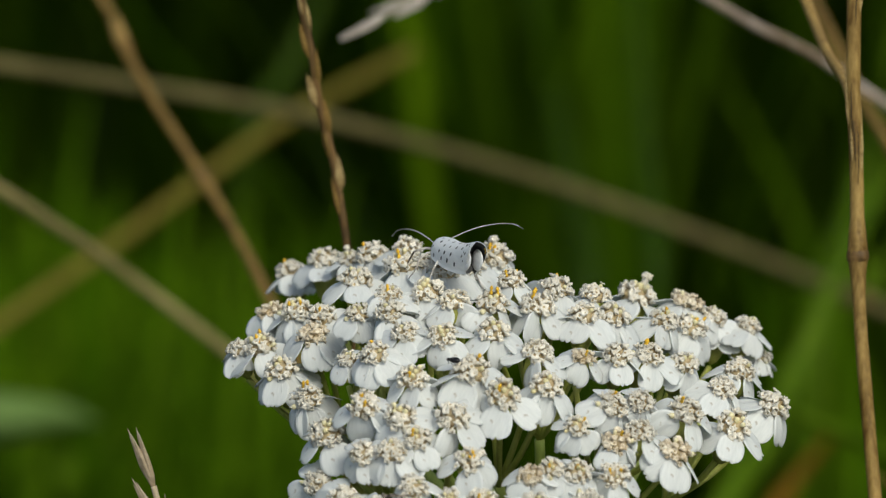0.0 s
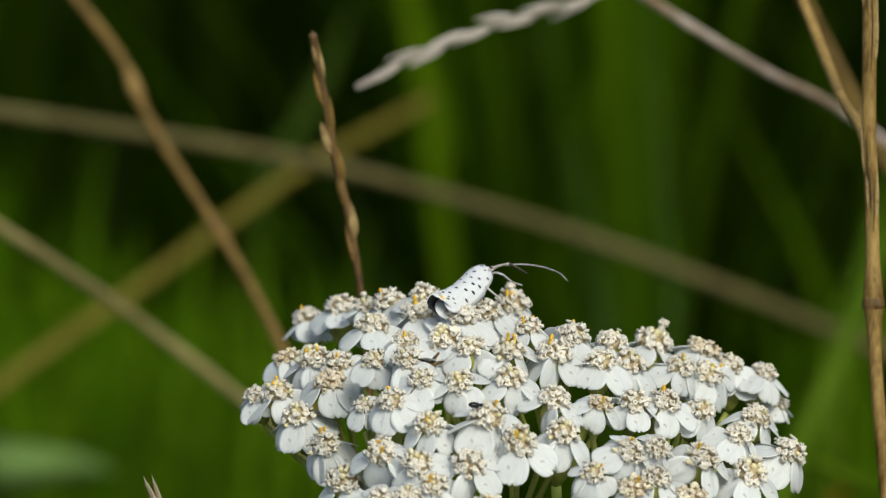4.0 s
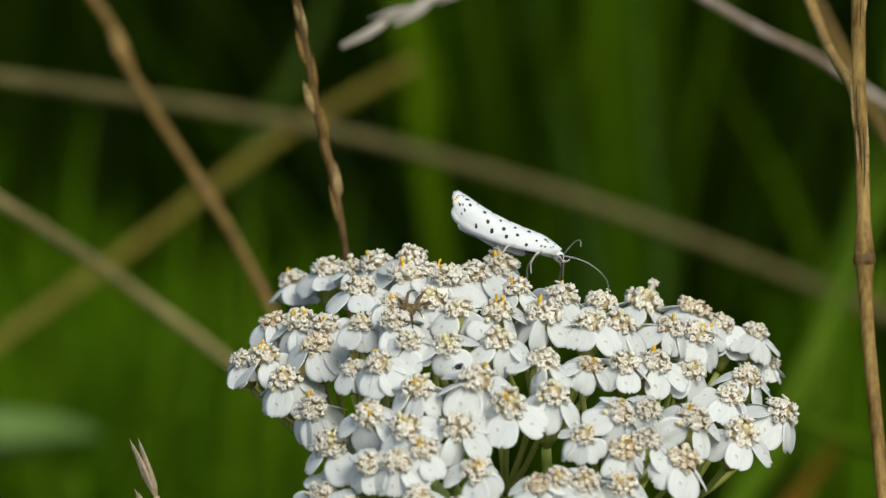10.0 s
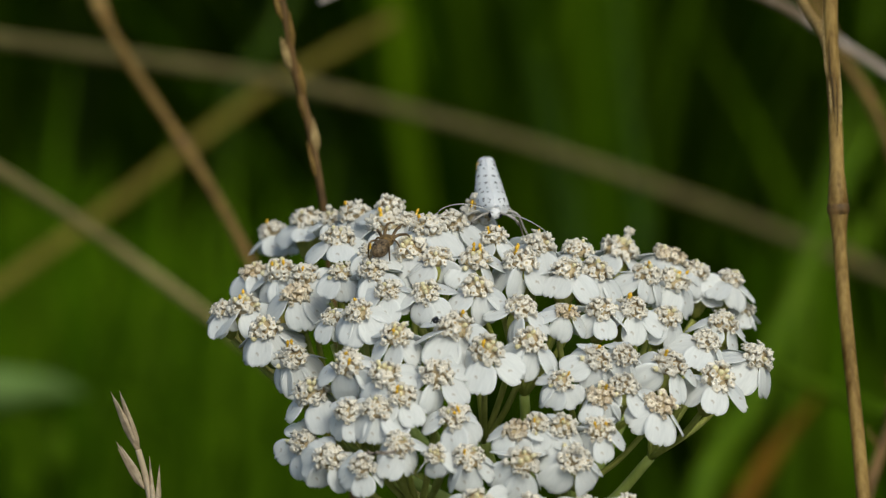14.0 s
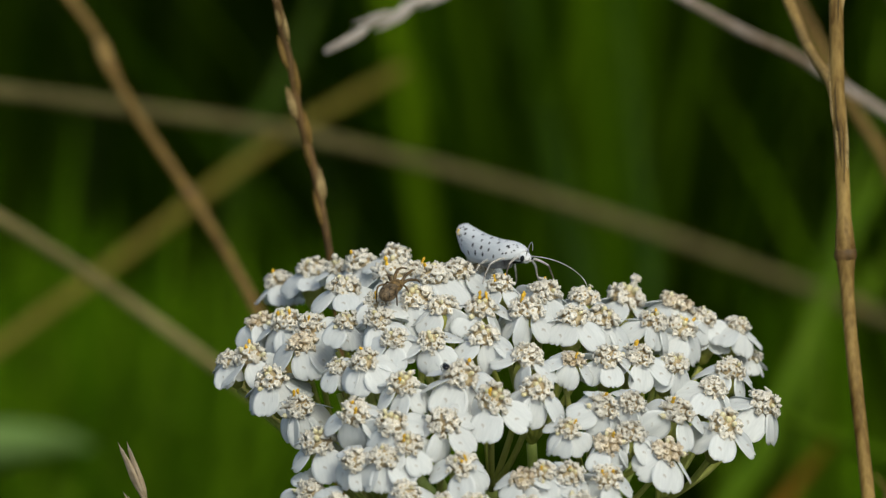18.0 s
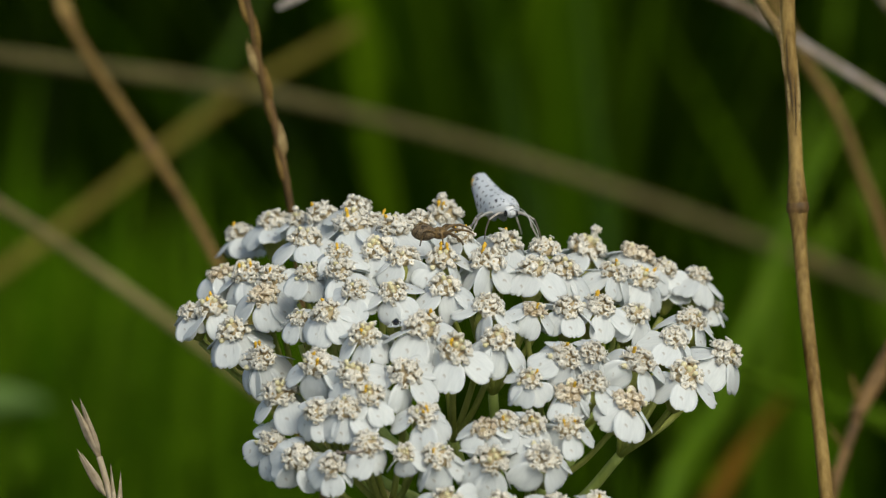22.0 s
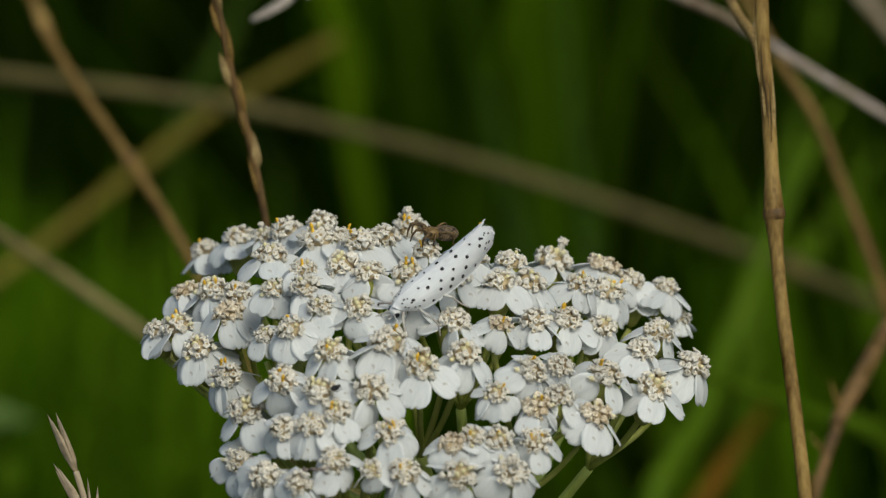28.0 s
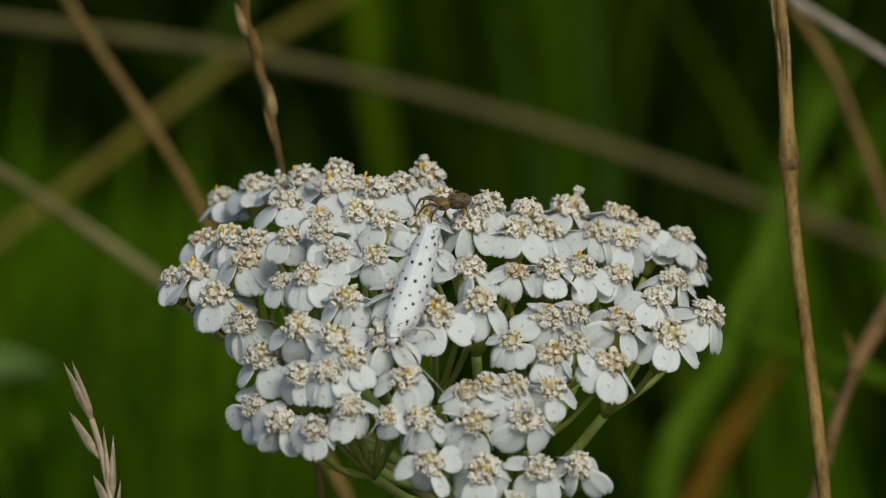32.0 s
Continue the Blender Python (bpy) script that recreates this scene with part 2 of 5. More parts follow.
def part(name, me, parent, m=None, label=""):
    """Links a mesh as one part under a thing or a part."""
    ob = new(name, me)
    ob.parent = parent
    if m is not None:
        ob.matrix_basis = m
    if label:
        tagged(ob, label)
    return ob


def thing(name, place, label, category, group="", kind=""):
    ob = new(name)
    ob.empty_display_size = 0.005
    ob.location = place
    return tagged(ob, label, category, group, kind)


def smooth_line(points, steps=6):
    """A Catmull-Rom line through the points."""
    p = [Vector(q) for q in points]
    p = [p[0] * 2 - p[1]] + p + [p[-1] * 2 - p[-2]]
    line = []
    for i in range(1, len(p) - 2):
        for s in range(steps):
            t = s / steps
            a, b, c, d = p[i - 1], p[i], p[i + 1], p[i + 2]
            line.append(0.5 * (b * 2 + (c - a) * t + (a * 2 - b * 5 + c * 4 - d) * t * t + (b * 3 - a - c * 3 + d) * t ** 3))
    line.append(p[-2].copy())
    return line


def tube_data(line, radii, sides=8, start=0):
    """Rings along a line; radii is a number or one for each point."""
    verts, faces = [], []
    count = len(line)
    if not hasattr(radii, "__len__"):
        radii = [radii] * count
    side = None
    for i, p in enumerate(line):
        ahead = (line[min(i + 1, count - 1)] - line[max(i - 1, 0)]).normalized()
        if side is None:
            side = ahead.orthogonal().normalized()
        side = (side - ahead * side.dot(ahead)).normalized()
        across = ahead.cross(side)
        for k in range(sides):
            a = 2 * math.pi * k / sides
            verts.append(p + (side * math.cos(a) + across * math.sin(a)) * radii[i])
    for i in range(count - 1):
        for k in range(sides):
            a, b = start + i * sides + k, start + i * sides + (k + 1) % sides
            faces.append((a, b, b + sides, a + sides))
    faces.append(tuple(start + k for k in reversed(range(sides))))
    faces.append(tuple(start + (count - 1) * sides + k for k in range(sides)))
    return verts, faces


def tube(name, points, radii, mat, steps=5, sides=8):
    """radii: a number, or (start, end)."""
    line = smooth_line(points, steps)
    if isinstance(radii, tuple):
        radii = [radii[0] + (radii[1] - radii[0]) * i / (len(line) - 1) for i in range(len(line))]
    v, f = tube_data(line, radii, sides)
    return mesh_of(name, v, f, mat)


def blob_data(size, rings=8, sides=12, point=0.0, wobble=0.0, seed=0, start=0):
    """An ellipsoid along x with half axes size; point draws its front end out to a tip."""
    rnd = random.Random(seed)
    verts, faces = [], []
    for i in range(rings + 1):
        a = math.pi * i / rings
        for k in range(sides):
            b = 2 * math.pi * k / sides
            r = math.sin(a) * (1 - point * 0.5 * (1 + math.cos(a)) ** 2 / 2)
            w = 1 + rnd.uniform(-wobble, wobble)
            verts.append(Vector((math.cos(a) * size[0] * (1 + point * 0.4 * max(0, math.cos(a))), r * math.cos(b) * size[1] * w, r * math.sin(b) * size[2] * w)))
    for i in range(rings):
        for k in range(sides):
            a, b = start + i * sides + k, start + i * sides + (k + 1) % sides
            faces.append((a, a + sides, b + sides, b))
    return verts, faces


def blob(name, size, mat, **more):
    v, f = blob_data(size, **more)
    return mesh_of(name, v, f, mat)


# ---- ground and meadow ----
def build_ground():
    count, half = 60, 60.0
    verts, faces = [], []
    for i in range(count + 1):
        for k in range(count + 1):
            a, b = 2 * i / count - 1, 2 * k / count - 1
            x, y = half * a * abs(a) ** 2, half * b * abs(b) ** 2
            verts.append((x, y + 0.4, -0.42 + 0.012 * noise.noise(Vector((x * 3, y * 3, 0))) * min(1, abs(x) + abs(y))))
    for i in range(count):
        for k in range(count):
            a = i * (count + 1) + k
            faces.append((a, a + count + 1, a + count + 2, a + 1))
    tagged(new("ground", mesh_of("ground", verts, faces, GROUND)), "earth with moss and dead grass, colour darkened for the shade under the meadow", "ground", kind="structure")


def blade_rows(verts, faces, foot, height, width, bend, turn, segs=6):
    """One grass blade, folded along its middle."""
    out = Vector((math.cos(turn), math.sin(turn), 0))
    across = Vector((-math.sin(turn), math.cos(turn), 0))
    start = len(verts)
    for i in range(segs + 1):
        t = i / segs
        p = Vector(foot) + Vector((0, 0, height * (t - 0.25 * bend * t * t * t))) + out * (height * bend * t * t)
        w = width * 0.5 * (1 - t ** 2.2) * (0.6 + 0.8 * min(1, t * 3)) + 0.0001
        verts += [p - across * w, p - out * w * 0.35, p + across * w]
    for i in range(segs):
        a = start + i * 3
        faces += [(a, a + 1, a + 4, a + 3), (a + 1, a + 2, a + 5, a + 4)]


def build_meadow():
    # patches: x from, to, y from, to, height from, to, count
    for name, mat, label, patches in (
            ("meadow_grass", GRASS, "dense dark green grass blades behind the flower, tall unseen ones added for shade",
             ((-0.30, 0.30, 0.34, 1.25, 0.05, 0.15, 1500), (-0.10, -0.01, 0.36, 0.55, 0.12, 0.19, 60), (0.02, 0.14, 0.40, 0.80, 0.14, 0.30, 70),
              # Tall patches to both sides and behind are unseen, added to shade the ground.
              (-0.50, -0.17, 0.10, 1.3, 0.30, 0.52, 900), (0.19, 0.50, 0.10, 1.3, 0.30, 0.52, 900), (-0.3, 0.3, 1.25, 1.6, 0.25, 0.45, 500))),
            ("meadow_tall_grass", GRASS_BRIGHT, "taller bright green grass blades standing in the meadow",
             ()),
            ("meadow_mid_grass", GRASS_MID, "upright medium green grass blades in the middle of the meadow",
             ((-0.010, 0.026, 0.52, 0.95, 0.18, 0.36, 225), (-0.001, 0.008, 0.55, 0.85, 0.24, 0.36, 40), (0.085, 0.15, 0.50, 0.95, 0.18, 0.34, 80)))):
        verts, faces = [], []
        for n, (x0, x1, y0, y1, low, high, count) in enumerate(patches):
            rnd = random.Random(50 + n)
            for _ in range(count):
                foot = (rnd.uniform(x0, x1), rnd.uniform(y0, y1), -0.425)
                blade_rows(verts, faces, foot, rnd.uniform(low, high), rnd.uniform(0.003, 0.007), rnd.uniform(0.03, 0.4), rnd.uniform(0, 6.28))
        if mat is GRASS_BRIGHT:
            # brighter tufts whose tips stay low in the meadow's nearer part
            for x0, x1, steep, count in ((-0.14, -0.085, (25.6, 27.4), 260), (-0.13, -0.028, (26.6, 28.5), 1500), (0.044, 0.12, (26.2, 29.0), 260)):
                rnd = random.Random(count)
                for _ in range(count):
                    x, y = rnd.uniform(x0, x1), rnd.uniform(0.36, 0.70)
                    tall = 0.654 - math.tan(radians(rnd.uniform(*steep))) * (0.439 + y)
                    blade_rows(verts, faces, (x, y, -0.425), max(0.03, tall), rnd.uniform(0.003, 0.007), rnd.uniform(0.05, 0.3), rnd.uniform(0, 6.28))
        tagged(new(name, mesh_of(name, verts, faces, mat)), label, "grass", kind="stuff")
    verts, faces = [], []
    rnd = random.Random(5)
    for n in range(24000):
        a, r = rnd.uniform(0, 6.28), 0.05 + 1.6 * rnd.random() ** 0.8 if n % 2 else 0.5 + 5.5 * rnd.random() ** 1.3
        x, y = math.cos(a) * r, 0.3 + math.sin(a) * r
        if abs(x) < 0.3 and 0.30 < y < 1.25 or abs(x) < 0.012 and abs(y) < 0.03:
            continue
        tall = (0.05, 0.15) if abs(x) < 0.35 and -0.9 < y < 0.31 else (0.14, 0.40)
        blade_rows(verts, faces, (x, y, -0.425), rnd.uniform(*tall), rnd.uniform(0.004, 0.009), rnd.uniform(0.1, 0.7), rnd.uniform(0, 6.28), 4)
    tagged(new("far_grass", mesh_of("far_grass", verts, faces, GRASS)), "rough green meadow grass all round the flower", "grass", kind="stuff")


def build_leaf(points, width, mat, label):
    """A broad grass leaf along a line, folded along its midrib, that goes on down to the ground."""
    points = [Vector(p) for p in points]
    way = (points[0] - points[1]).normalized()
    step, foot = (points[0] - points[1]).length, Vector((points[0].x, points[0].y + 0.02, -0.425))
    points = [foot, points[0].lerp(foot, 0.5)] + [points[0].lerp(foot, min(0.25, step * 2 / max(step, (points[0] - foot).length))) + way * step * 0.5] + points
    line = smooth_line(points, 8)
    count = len(line)
    verts, faces = [], []
    for i, p in enumerate(line):
        t = i / (count - 1)
        ahead = (line[min(i + 1, count - 1)] - line[max(i - 1, 0)]).normalized()
        out = Vector((0, -0.9, 0.45))
        across = ahead.cross(out).normalized()
        w = width * 0.5 * (1 - max(0, t - 0.35) ** 2 / 0.4225 * 0.93)
        verts += [p - across * w - foot, p - out * width * 0.12 - foot, p + across * w - foot, p - out * width * 0.16 - foot]
    for i in range(count - 1):
        for k in range(4):
            a, b = i * 4 + k, i * 4 + (k + 1) % 4
            faces.append((a, b, b + 4, a + 4))
    root = thing("grass_leaf", foot, label, "grass leaf", "broad grass leaves")
    part("blade", mesh_of("blade", verts, faces, mat), root)
    rib, f = tube_data([p - Vector((0, -0.9, 0.45)) * width * 0.15 - foot for p in line], [width * 0.07 * (1 - 0.8 * i / count) for i in range(count)], 6)
    part("midrib", mesh_of("midrib", rib, f, LEAF_PALE if mat is LEAF_PALE else STRAW_BROWN if mat is LEAF_BROWN else LEAF), root, label="paler raised midrib")


def build_leaves():
    build_leaf([(-0.0812, 0.3323, -0.1884), (-0.0743, 0.3444, -0.1943), (-0.0663, 0.3564, -0.2003), (-0.0601, 0.3679, -0.2072)], 10.0 * MM, LEAF_PALE, "pale green grass leaf lying flat in the meadow")
    build_leaf([(0.0270, 0.2567, -0.163), (0.0338, 0.2709, -0.1574), (0.0388, 0.2849, -0.1521), (0.0490, 0.3035, -0.1378), (0.0571, 0.3184, -0.1306)], 4.2 * MM, LEAF, "bright green grass leaf rising behind the dry stem")
    build_leaf([(0.0557, 0.2165, -0.1325), (0.0461, 0.2119, -0.1247), (0.0397, 0.2063, -0.119), (0.0333, 0.2008, -0.1131), (0.029, 0.1949, -0.1081)], 2.5 * MM, LEAF, "narrow green grass leaf sloping downwards")
    build_leaf([(0.0135, 0.4487, -0.2265), (0.0108, 0.4781, -0.2239), (0.0084, 0.5069, -0.2222), (0.0044, 0.5383, -0.2156), (0.0008, 0.5683, -0.2117)], 6.0 * MM, LEAF_MID, "upright green grass leaf in the middle of the meadow")
    build_leaf([(0.0232, 0.4052, -0.2019), (0.0224, 0.4223, -0.1959), (0.0211, 0.4416, -0.1856), (0.0198, 0.4598, -0.1773), (0.019, 0.4766, -0.1719)], 4.0 * MM, LEAF_MID, "slim upright green grass leaf in the meadow")
    build_leaf([(-0.0245, 0.5832, -0.2921), (-0.0319, 0.6201, -0.2929), (-0.0409, 0.6589, -0.29), (-0.0526, 0.6976, -0.2871)], 4.0 * MM, LEAF_DARK, "dark green grass leaf leaning behind the rye grass")
    build_leaf([(0.0236, 0.2641, -0.1904), (0.0303, 0.2789, -0.1835), (0.0366, 0.2925, -0.179), (0.0415, 0.3041, -0.1782), (0.0465, 0.3155, -0.1779)], 4.0 * MM, LEAF_BROWN, "withered orange-brown grass leaf low in the meadow")
    build_leaf([(0.0485, 0.4032, -0.2063), (0.0545, 0.4394, -0.2089), (0.0616, 0.4777, -0.2073), (0.0672, 0.5165, -0.2046)], 5.0 * MM, LEAF, "broad green grass leaf behind the slanting dry stem")
    build_leaf([(-0.0744, 0.4000, -0.2431), (-0.0660, 0.4120, -0.2399), (-0.0584, 0.4240, -0.2381), (-0.0487, 0.4360, -0.2351)], 9.0 * MM, LEAF, "fresh green grass leaf slanting up in the meadow")
    build_leaf([(-0.0711, 0.4600, -0.2557), (-0.0632, 0.4720, -0.2560), (-0.0542, 0.4840, -0.2562), (-0.0440, 0.4960, -0.2563)], 6.0 * MM, LEAF_MID, "soft green grass leaf slanting across the meadow")
    build_leaf([(-0.0616, 0.4200, -0.2528), (-0.0529, 0.4320, -0.2504), (-0.0441, 0.4440, -0.2478), (-0.0340, 0.4560, -0.2441)], 5.0 * MM, LEAF_MID, "mid green grass leaf slanting up behind the flower")
    build_leaf([(0.0496, 0.4400, -0.2308), (0.0576, 0.4520, -0.2280), (0.0658, 0.4640, -0.2240), (0.0740, 0.4760, -0.2166)], 6.0 * MM, LEAF, "bright green grass leaf slanting behind the dry stems")
    build_leaf([(-0.0437, 0.5000, -0.2239), (-0.0380, 0.5120, -0.2181), (-0.0331, 0.5240, -0.2110), (-0.0291, 0.5360, -0.2038)], 5.0 * MM, LEAF_DARK, "dark green grass leaf rising behind the fallen stems")


# ---- dry grass stems behind the flower ----
def build_stem(name, points, radius, mat, label, category="grass stem", nodes=(), group="dry grass stems", taper=0.85, grow=True):
    """A dry stem whose lower end goes on to the ground. nodes: places along it (0 to 1) with a thickened joint."""
    points = [Vector(p) for p in points]
    if grow:
        low = points[-1] if points[-1].z < points[0].z else points[0]
        way = (points[-1] - points[-2]) if low is points[-1] else (points[0] - points[1])
        way.normalize()
        if way.z > -0.3:
            way = (way + Vector((0, 0, -0.5))).normalized()
        reach = (low.z + 0.425) / -way.z
        step = (points[1] - points[0]).length if low is points[0] else (points[-1] - points[-2]).length
        down, gone = [], step * 1.3
        while gone < reach * 0.8:
            down.append(low + way * gone)
            gone *= 2.0
        down.append(low + way * reach)
        points = points + down if low is points[-1] else down[::-1] + points
    line = smooth_line(points, 8)
    radii = []
    for i in range(len(line)):
        t = i / (len(line) - 1)
        r = radius * (1 - (1 - taper) * t) * (1 + 0.05 * noise.noise(line[i] * 130))
        for n in nodes:
            r += radius * 0.5 * math.exp(-((t - n) / 0.012) ** 2)
        radii.append(r)
    foot = line[0] if line[0].z < line[-1].z else line[-1]
    root = thing(name, foot, label, category, group)
    v, f = tube_data([p - foot for p in line], radii, 10)
    part("stalk", mesh_of("stalk", v, f, mat), root)
    for n in nodes:
        i = max(1, min(len(line) - 2, round(n * (len(line) - 1))))
        part("joint", blob("joint", (radius * 1.5, radius * 1.55, radius * 1.55), STRAW_DARK, wobble=0.06), root, along(line[i] - foot, line[i + 1] - line[i - 1]), "darker swollen joint")
    return root, [p - foot for p in line]


def sheath(root, line, a, b, radius, mat, side=(1, 0, 0)):
    """A dry leaf sheath wrapped round a stem between two places of its line, opening at its top."""
    pts = line[a:b]
    radii = [radius * (1.12 + 0.25 * math.sin(math.pi * i / (len(pts) - 1))) for i in range(len(pts))]
    off = Vector(side) * radius * 0.35
    v, f = tube_data([p + off * (i / (len(pts) - 1)) for i, p in enumerate(pts)], radii, 8)
    part("sheath", mesh_of("sheath", v, f, mat), root, label="papery dry leaf sheath")


def along(place, way, twist=0.0):
    """The pose of a piece whose x axis points along way."""
    q = Vector(way).to_track_quat("X", "Z")
    return Matrix.LocRotScale(place, q, None) @ Matrix.Rotation(twist, 4, "X")


def spikelet_mesh(name, length, width, mat, awn=0.0):
    """A pointed grass spikelet of overlapping glumes, along x from its foot."""
    verts, faces = [], []
    for n, (x, y, s) in enumerate(((0.0, 0.0, 1.0), (0.18, 0.35, 0.8), (0.30, -0.35, 0.75), (0.45, 0.1, 0.6))):
        v, f = blob_data((length * 0.5 * s, width * 0.36 * (0.7 + 0.3 * s), width * 0.34 * (0.7 + 0.3 * s)), 7, 8, 0.8, 0.05, n, len(verts))
        verts += [p + Vector((length * (0.5 * s + x * 0.6), y * width * 0.5, 0)) for p in v]
        faces += f
    if awn:
        v, f = tube_data([Vector((length * 0.9, 0, 0)), Vector((length * 0.9 + awn, 0, 0.1 * awn))], [width * 0.06, width * 0.02], 5, len(verts))
        verts += v
        faces += f
    return mesh_of(name, verts, faces, mat)


def build_dry_grass():
    root, line = build_stem("dry_grass_stem", [(0.0283, 0.0294, 0.0319), (0.0285, 0.0247, 0.0208), (0.0286, 0.0223, 0.0142), (0.029, 0.0199, 0.0076), (0.0295, 0.0151, -0.0036), (0.031, 0.009, -0.0174), (0.0323, 0.0029, -0.0312)], 0.62 * MM, STRAW, "golden dry grass stem with a brown joint, upright behind the flower", nodes=(0.30,))
    # husks pressed to the upright stem, with dark slits between them
    for z, side, length, twist in ((0.0235, -0.9, 5.5, 0.2), (0.0215, 0.9, 5.0, -0.3), (0.0268, 0.7, 5.0, 0.5), (0.0185, 0.9, 6.0, 0.1), (0.0105, -0.9, 5.5, 0.0), (0.0080, -0.5, 6.0, 0.4), (0.0060, 0.6, 6.5, -0.2)):
        at = min(range(1, len(line) - 1), key=lambda n: abs(line[n].z + root.location.z - z))
        way = (line[at - 1] - line[at + 1]).normalized()
        out = Vector((side, -(1 - side * side) ** 0.5, 0.1)) * 0.42 * MM
        part("husk", spikelet_mesh("husk", length * MM, 0.62 * MM, STRAW_HUSK), root, along(line[at] + out, way + Vector((side * 0.03, 0, 0)), twist), "greyish dry husk pressed to the stem")
        slit = [line[at] + out * 0.5 + Vector((0, -0.55 * MM, 0)) + way * length * MM * f + Vector((0.06 * math.sin(f * 5 + z * 900) * MM, 0, 0)) for f in (0.05, 0.3, 0.55, 0.8)]
        v, f = tube_data(slit, [0.02 * MM, 0.05 * MM, 0.045 * MM, 0.015 * MM], 6)
        part("slit", mesh_of("slit", v, f, CRACK), root, label="dark slit between husks")
    build_stem("dry_grass_stem", [(0.0213, 0.062, 0.0167), (0.0258, 0.0489, 0.0096), (0.0271, 0.0393, 0.0095), (0.0285, 0.0303, 0.0104), (0.0290, 0.0225, 0.0100)], 0.50 * MM, STRAW, "short golden side stem leaning on the upright dry stem", grow=False)
    build_stem("dry_grass_stem", [(0.0098, 0.1092, -0.0116), (0.0194, 0.1121, -0.0192), (0.0247, 0.1163, -0.0243), (0.0306, 0.1206, -0.0293), (0.0383, 0.1239, -0.0362), (0.0498, 0.1262, -0.0452)], 0.50 * MM, STRAW_ASH, "pale grey dry grass stem slanting behind the upright stem")
    root, line = build_stem("dry_grass_stem", [(-0.0585, 0.1683, -0.0265), (-0.0438, 0.1565, -0.0402), (-0.0407, 0.1501, -0.0434), (-0.0374, 0.1439, -0.0463), (-0.0333, 0.1374, -0.0497), (-0.0289, 0.1306, -0.0537), (-0.0248, 0.1235, -0.0582), (-0.019, 0.1144, -0.0667)], 0.57 * MM, STRAW_BROWN, "brown slanting dry grass stem with a frayed sheath", nodes=(0.34,))
    sheath(root, line, 11, 18, 0.60 * MM, STRAW)
    swaying = root
    build_stem("fallen_grass_stem", [(-0.0822, 0.2391, -0.085), (-0.0629, 0.2524, -0.094), (-0.0498, 0.2658, -0.1026), (-0.0289, 0.2787, -0.1124), (-0.0071, 0.2906, -0.124), (0.0155, 0.3018, -0.1371), (0.043, 0.3116, -0.1532), (0.0636, 0.3219, -0.168)], 0.95 * MM, STRAW_SHADED, "long pale fallen grass stem lying across the meadow", nodes=(0.52,))
    build_stem("fallen_grass_stem", [(-0.0906, 0.323, -0.1845), (-0.0717, 0.339, -0.1756), (-0.054, 0.354, -0.1685), (-0.0351, 0.3698, -0.16), (-0.0248, 0.3818, -0.1587), (-0.0142, 0.3936, -0.1578)], 1.10 * MM, STRAW_YELLOW, "yellowish fallen grass stem rising across another stem", nodes=(0.30,))
    build_stem("fallen_grass_stem", [(-0.0662, 0.1541, -0.054), (-0.0547, 0.158, -0.0642), (-0.0491, 0.1634, -0.0713), (-0.0433, 0.1687, -0.0787), (-0.0311, 0.1717, -0.0908), (-0.0185, 0.174, -0.1041)], 0.72 * MM, STRAW_LIGHT, "pale bent grass stem sloping down behind the flower", nodes=(0.62,))
    build_stem("dry_grass_stem", [(0.0165, 0.1731, -0.0179), (0.0259, 0.1664, -0.0309), (0.0319, 0.1615, -0.0408), (0.0376, 0.1565, -0.0506), (0.0412, 0.1537, -0.056), (0.0434, 0.1512, -0.0609), (0.0479, 0.1454, -0.0724), (0.0506, 0.1405, -0.0821)], 0.62 * MM, STRAW_BROWN, "golden slanting dry stem farther behind the upright one")
    root, line = build_stem("dry_grass_stem", [(0.05, 0.0959, -0.0393), (0.0455, 0.0887, -0.0447), (0.0419, 0.0822, -0.0486), (0.0383, 0.0757, -0.0523), (0.0352, 0.0683, -0.058), (0.0326, 0.061, -0.0634)], 0.56 * MM, STRAW_DARK, "dark brown withered stem with ragged remains", nodes=(0.12,))
    sheath(root, line, 12, 24, 0.66 * MM, STRAW_DARK, (-1, 0, 0.4))
    rnd = random.Random(4)
    for i in range(6, 34, 4):
        way = Vector((rnd.uniform(-1, 1), rnd.uniform(-0.4, 0.4), rnd.uniform(0.6, 1.6)))
        part("scrap", spikelet_mesh("scrap", rnd.uniform(2.0, 4.0) * MM, rnd.uniform(0.5, 0.9) * MM, STRAW_BROWN), root, along(line[i], way), "ragged withered scrap")

    build_stem("fallen_grass_stem", [(0.0501, 0.2921, -0.0968), (0.0544, 0.2894, -0.1022), (0.0576, 0.2875, -0.1058), (0.0615, 0.2853, -0.1101), (0.0685, 0.2813, -0.1181)], 0.9 * MM, STRAW_PALE, "pale dry grass stem far behind, slanting down", nodes=(0.45,))

    # a rye-grass spike with spikelets set close to its axis on either side
    root, line = build_stem("rye_grass_spike", [(-0.018, 0.039, 0.0148), (-0.0176, 0.0387, 0.0123), (-0.0167, 0.0377, 0.008), (-0.0162, 0.0371, 0.0046), (-0.0152, 0.0363, 0.0007), (-0.0138, 0.0337, -0.0067), (-0.0129, 0.0305, -0.0154)], 0.36 * MM, STRAW_DARK, "brown dry rye grass spike with spikelets pressed to its stem", "grass")
    grains = [spikelet_mesh("spikelet", 3.0 * MM, wide * MM, mat) for wide, mat in ((0.84, STRAW_BROWN), (0.95, STRAW_HUSK), (0.82, STRAW_BROWN))]
    gone, n = 0.0, 0
    for i in range(1, len(line) - 1):
        gone += (line[i] - line[i - 1]).length
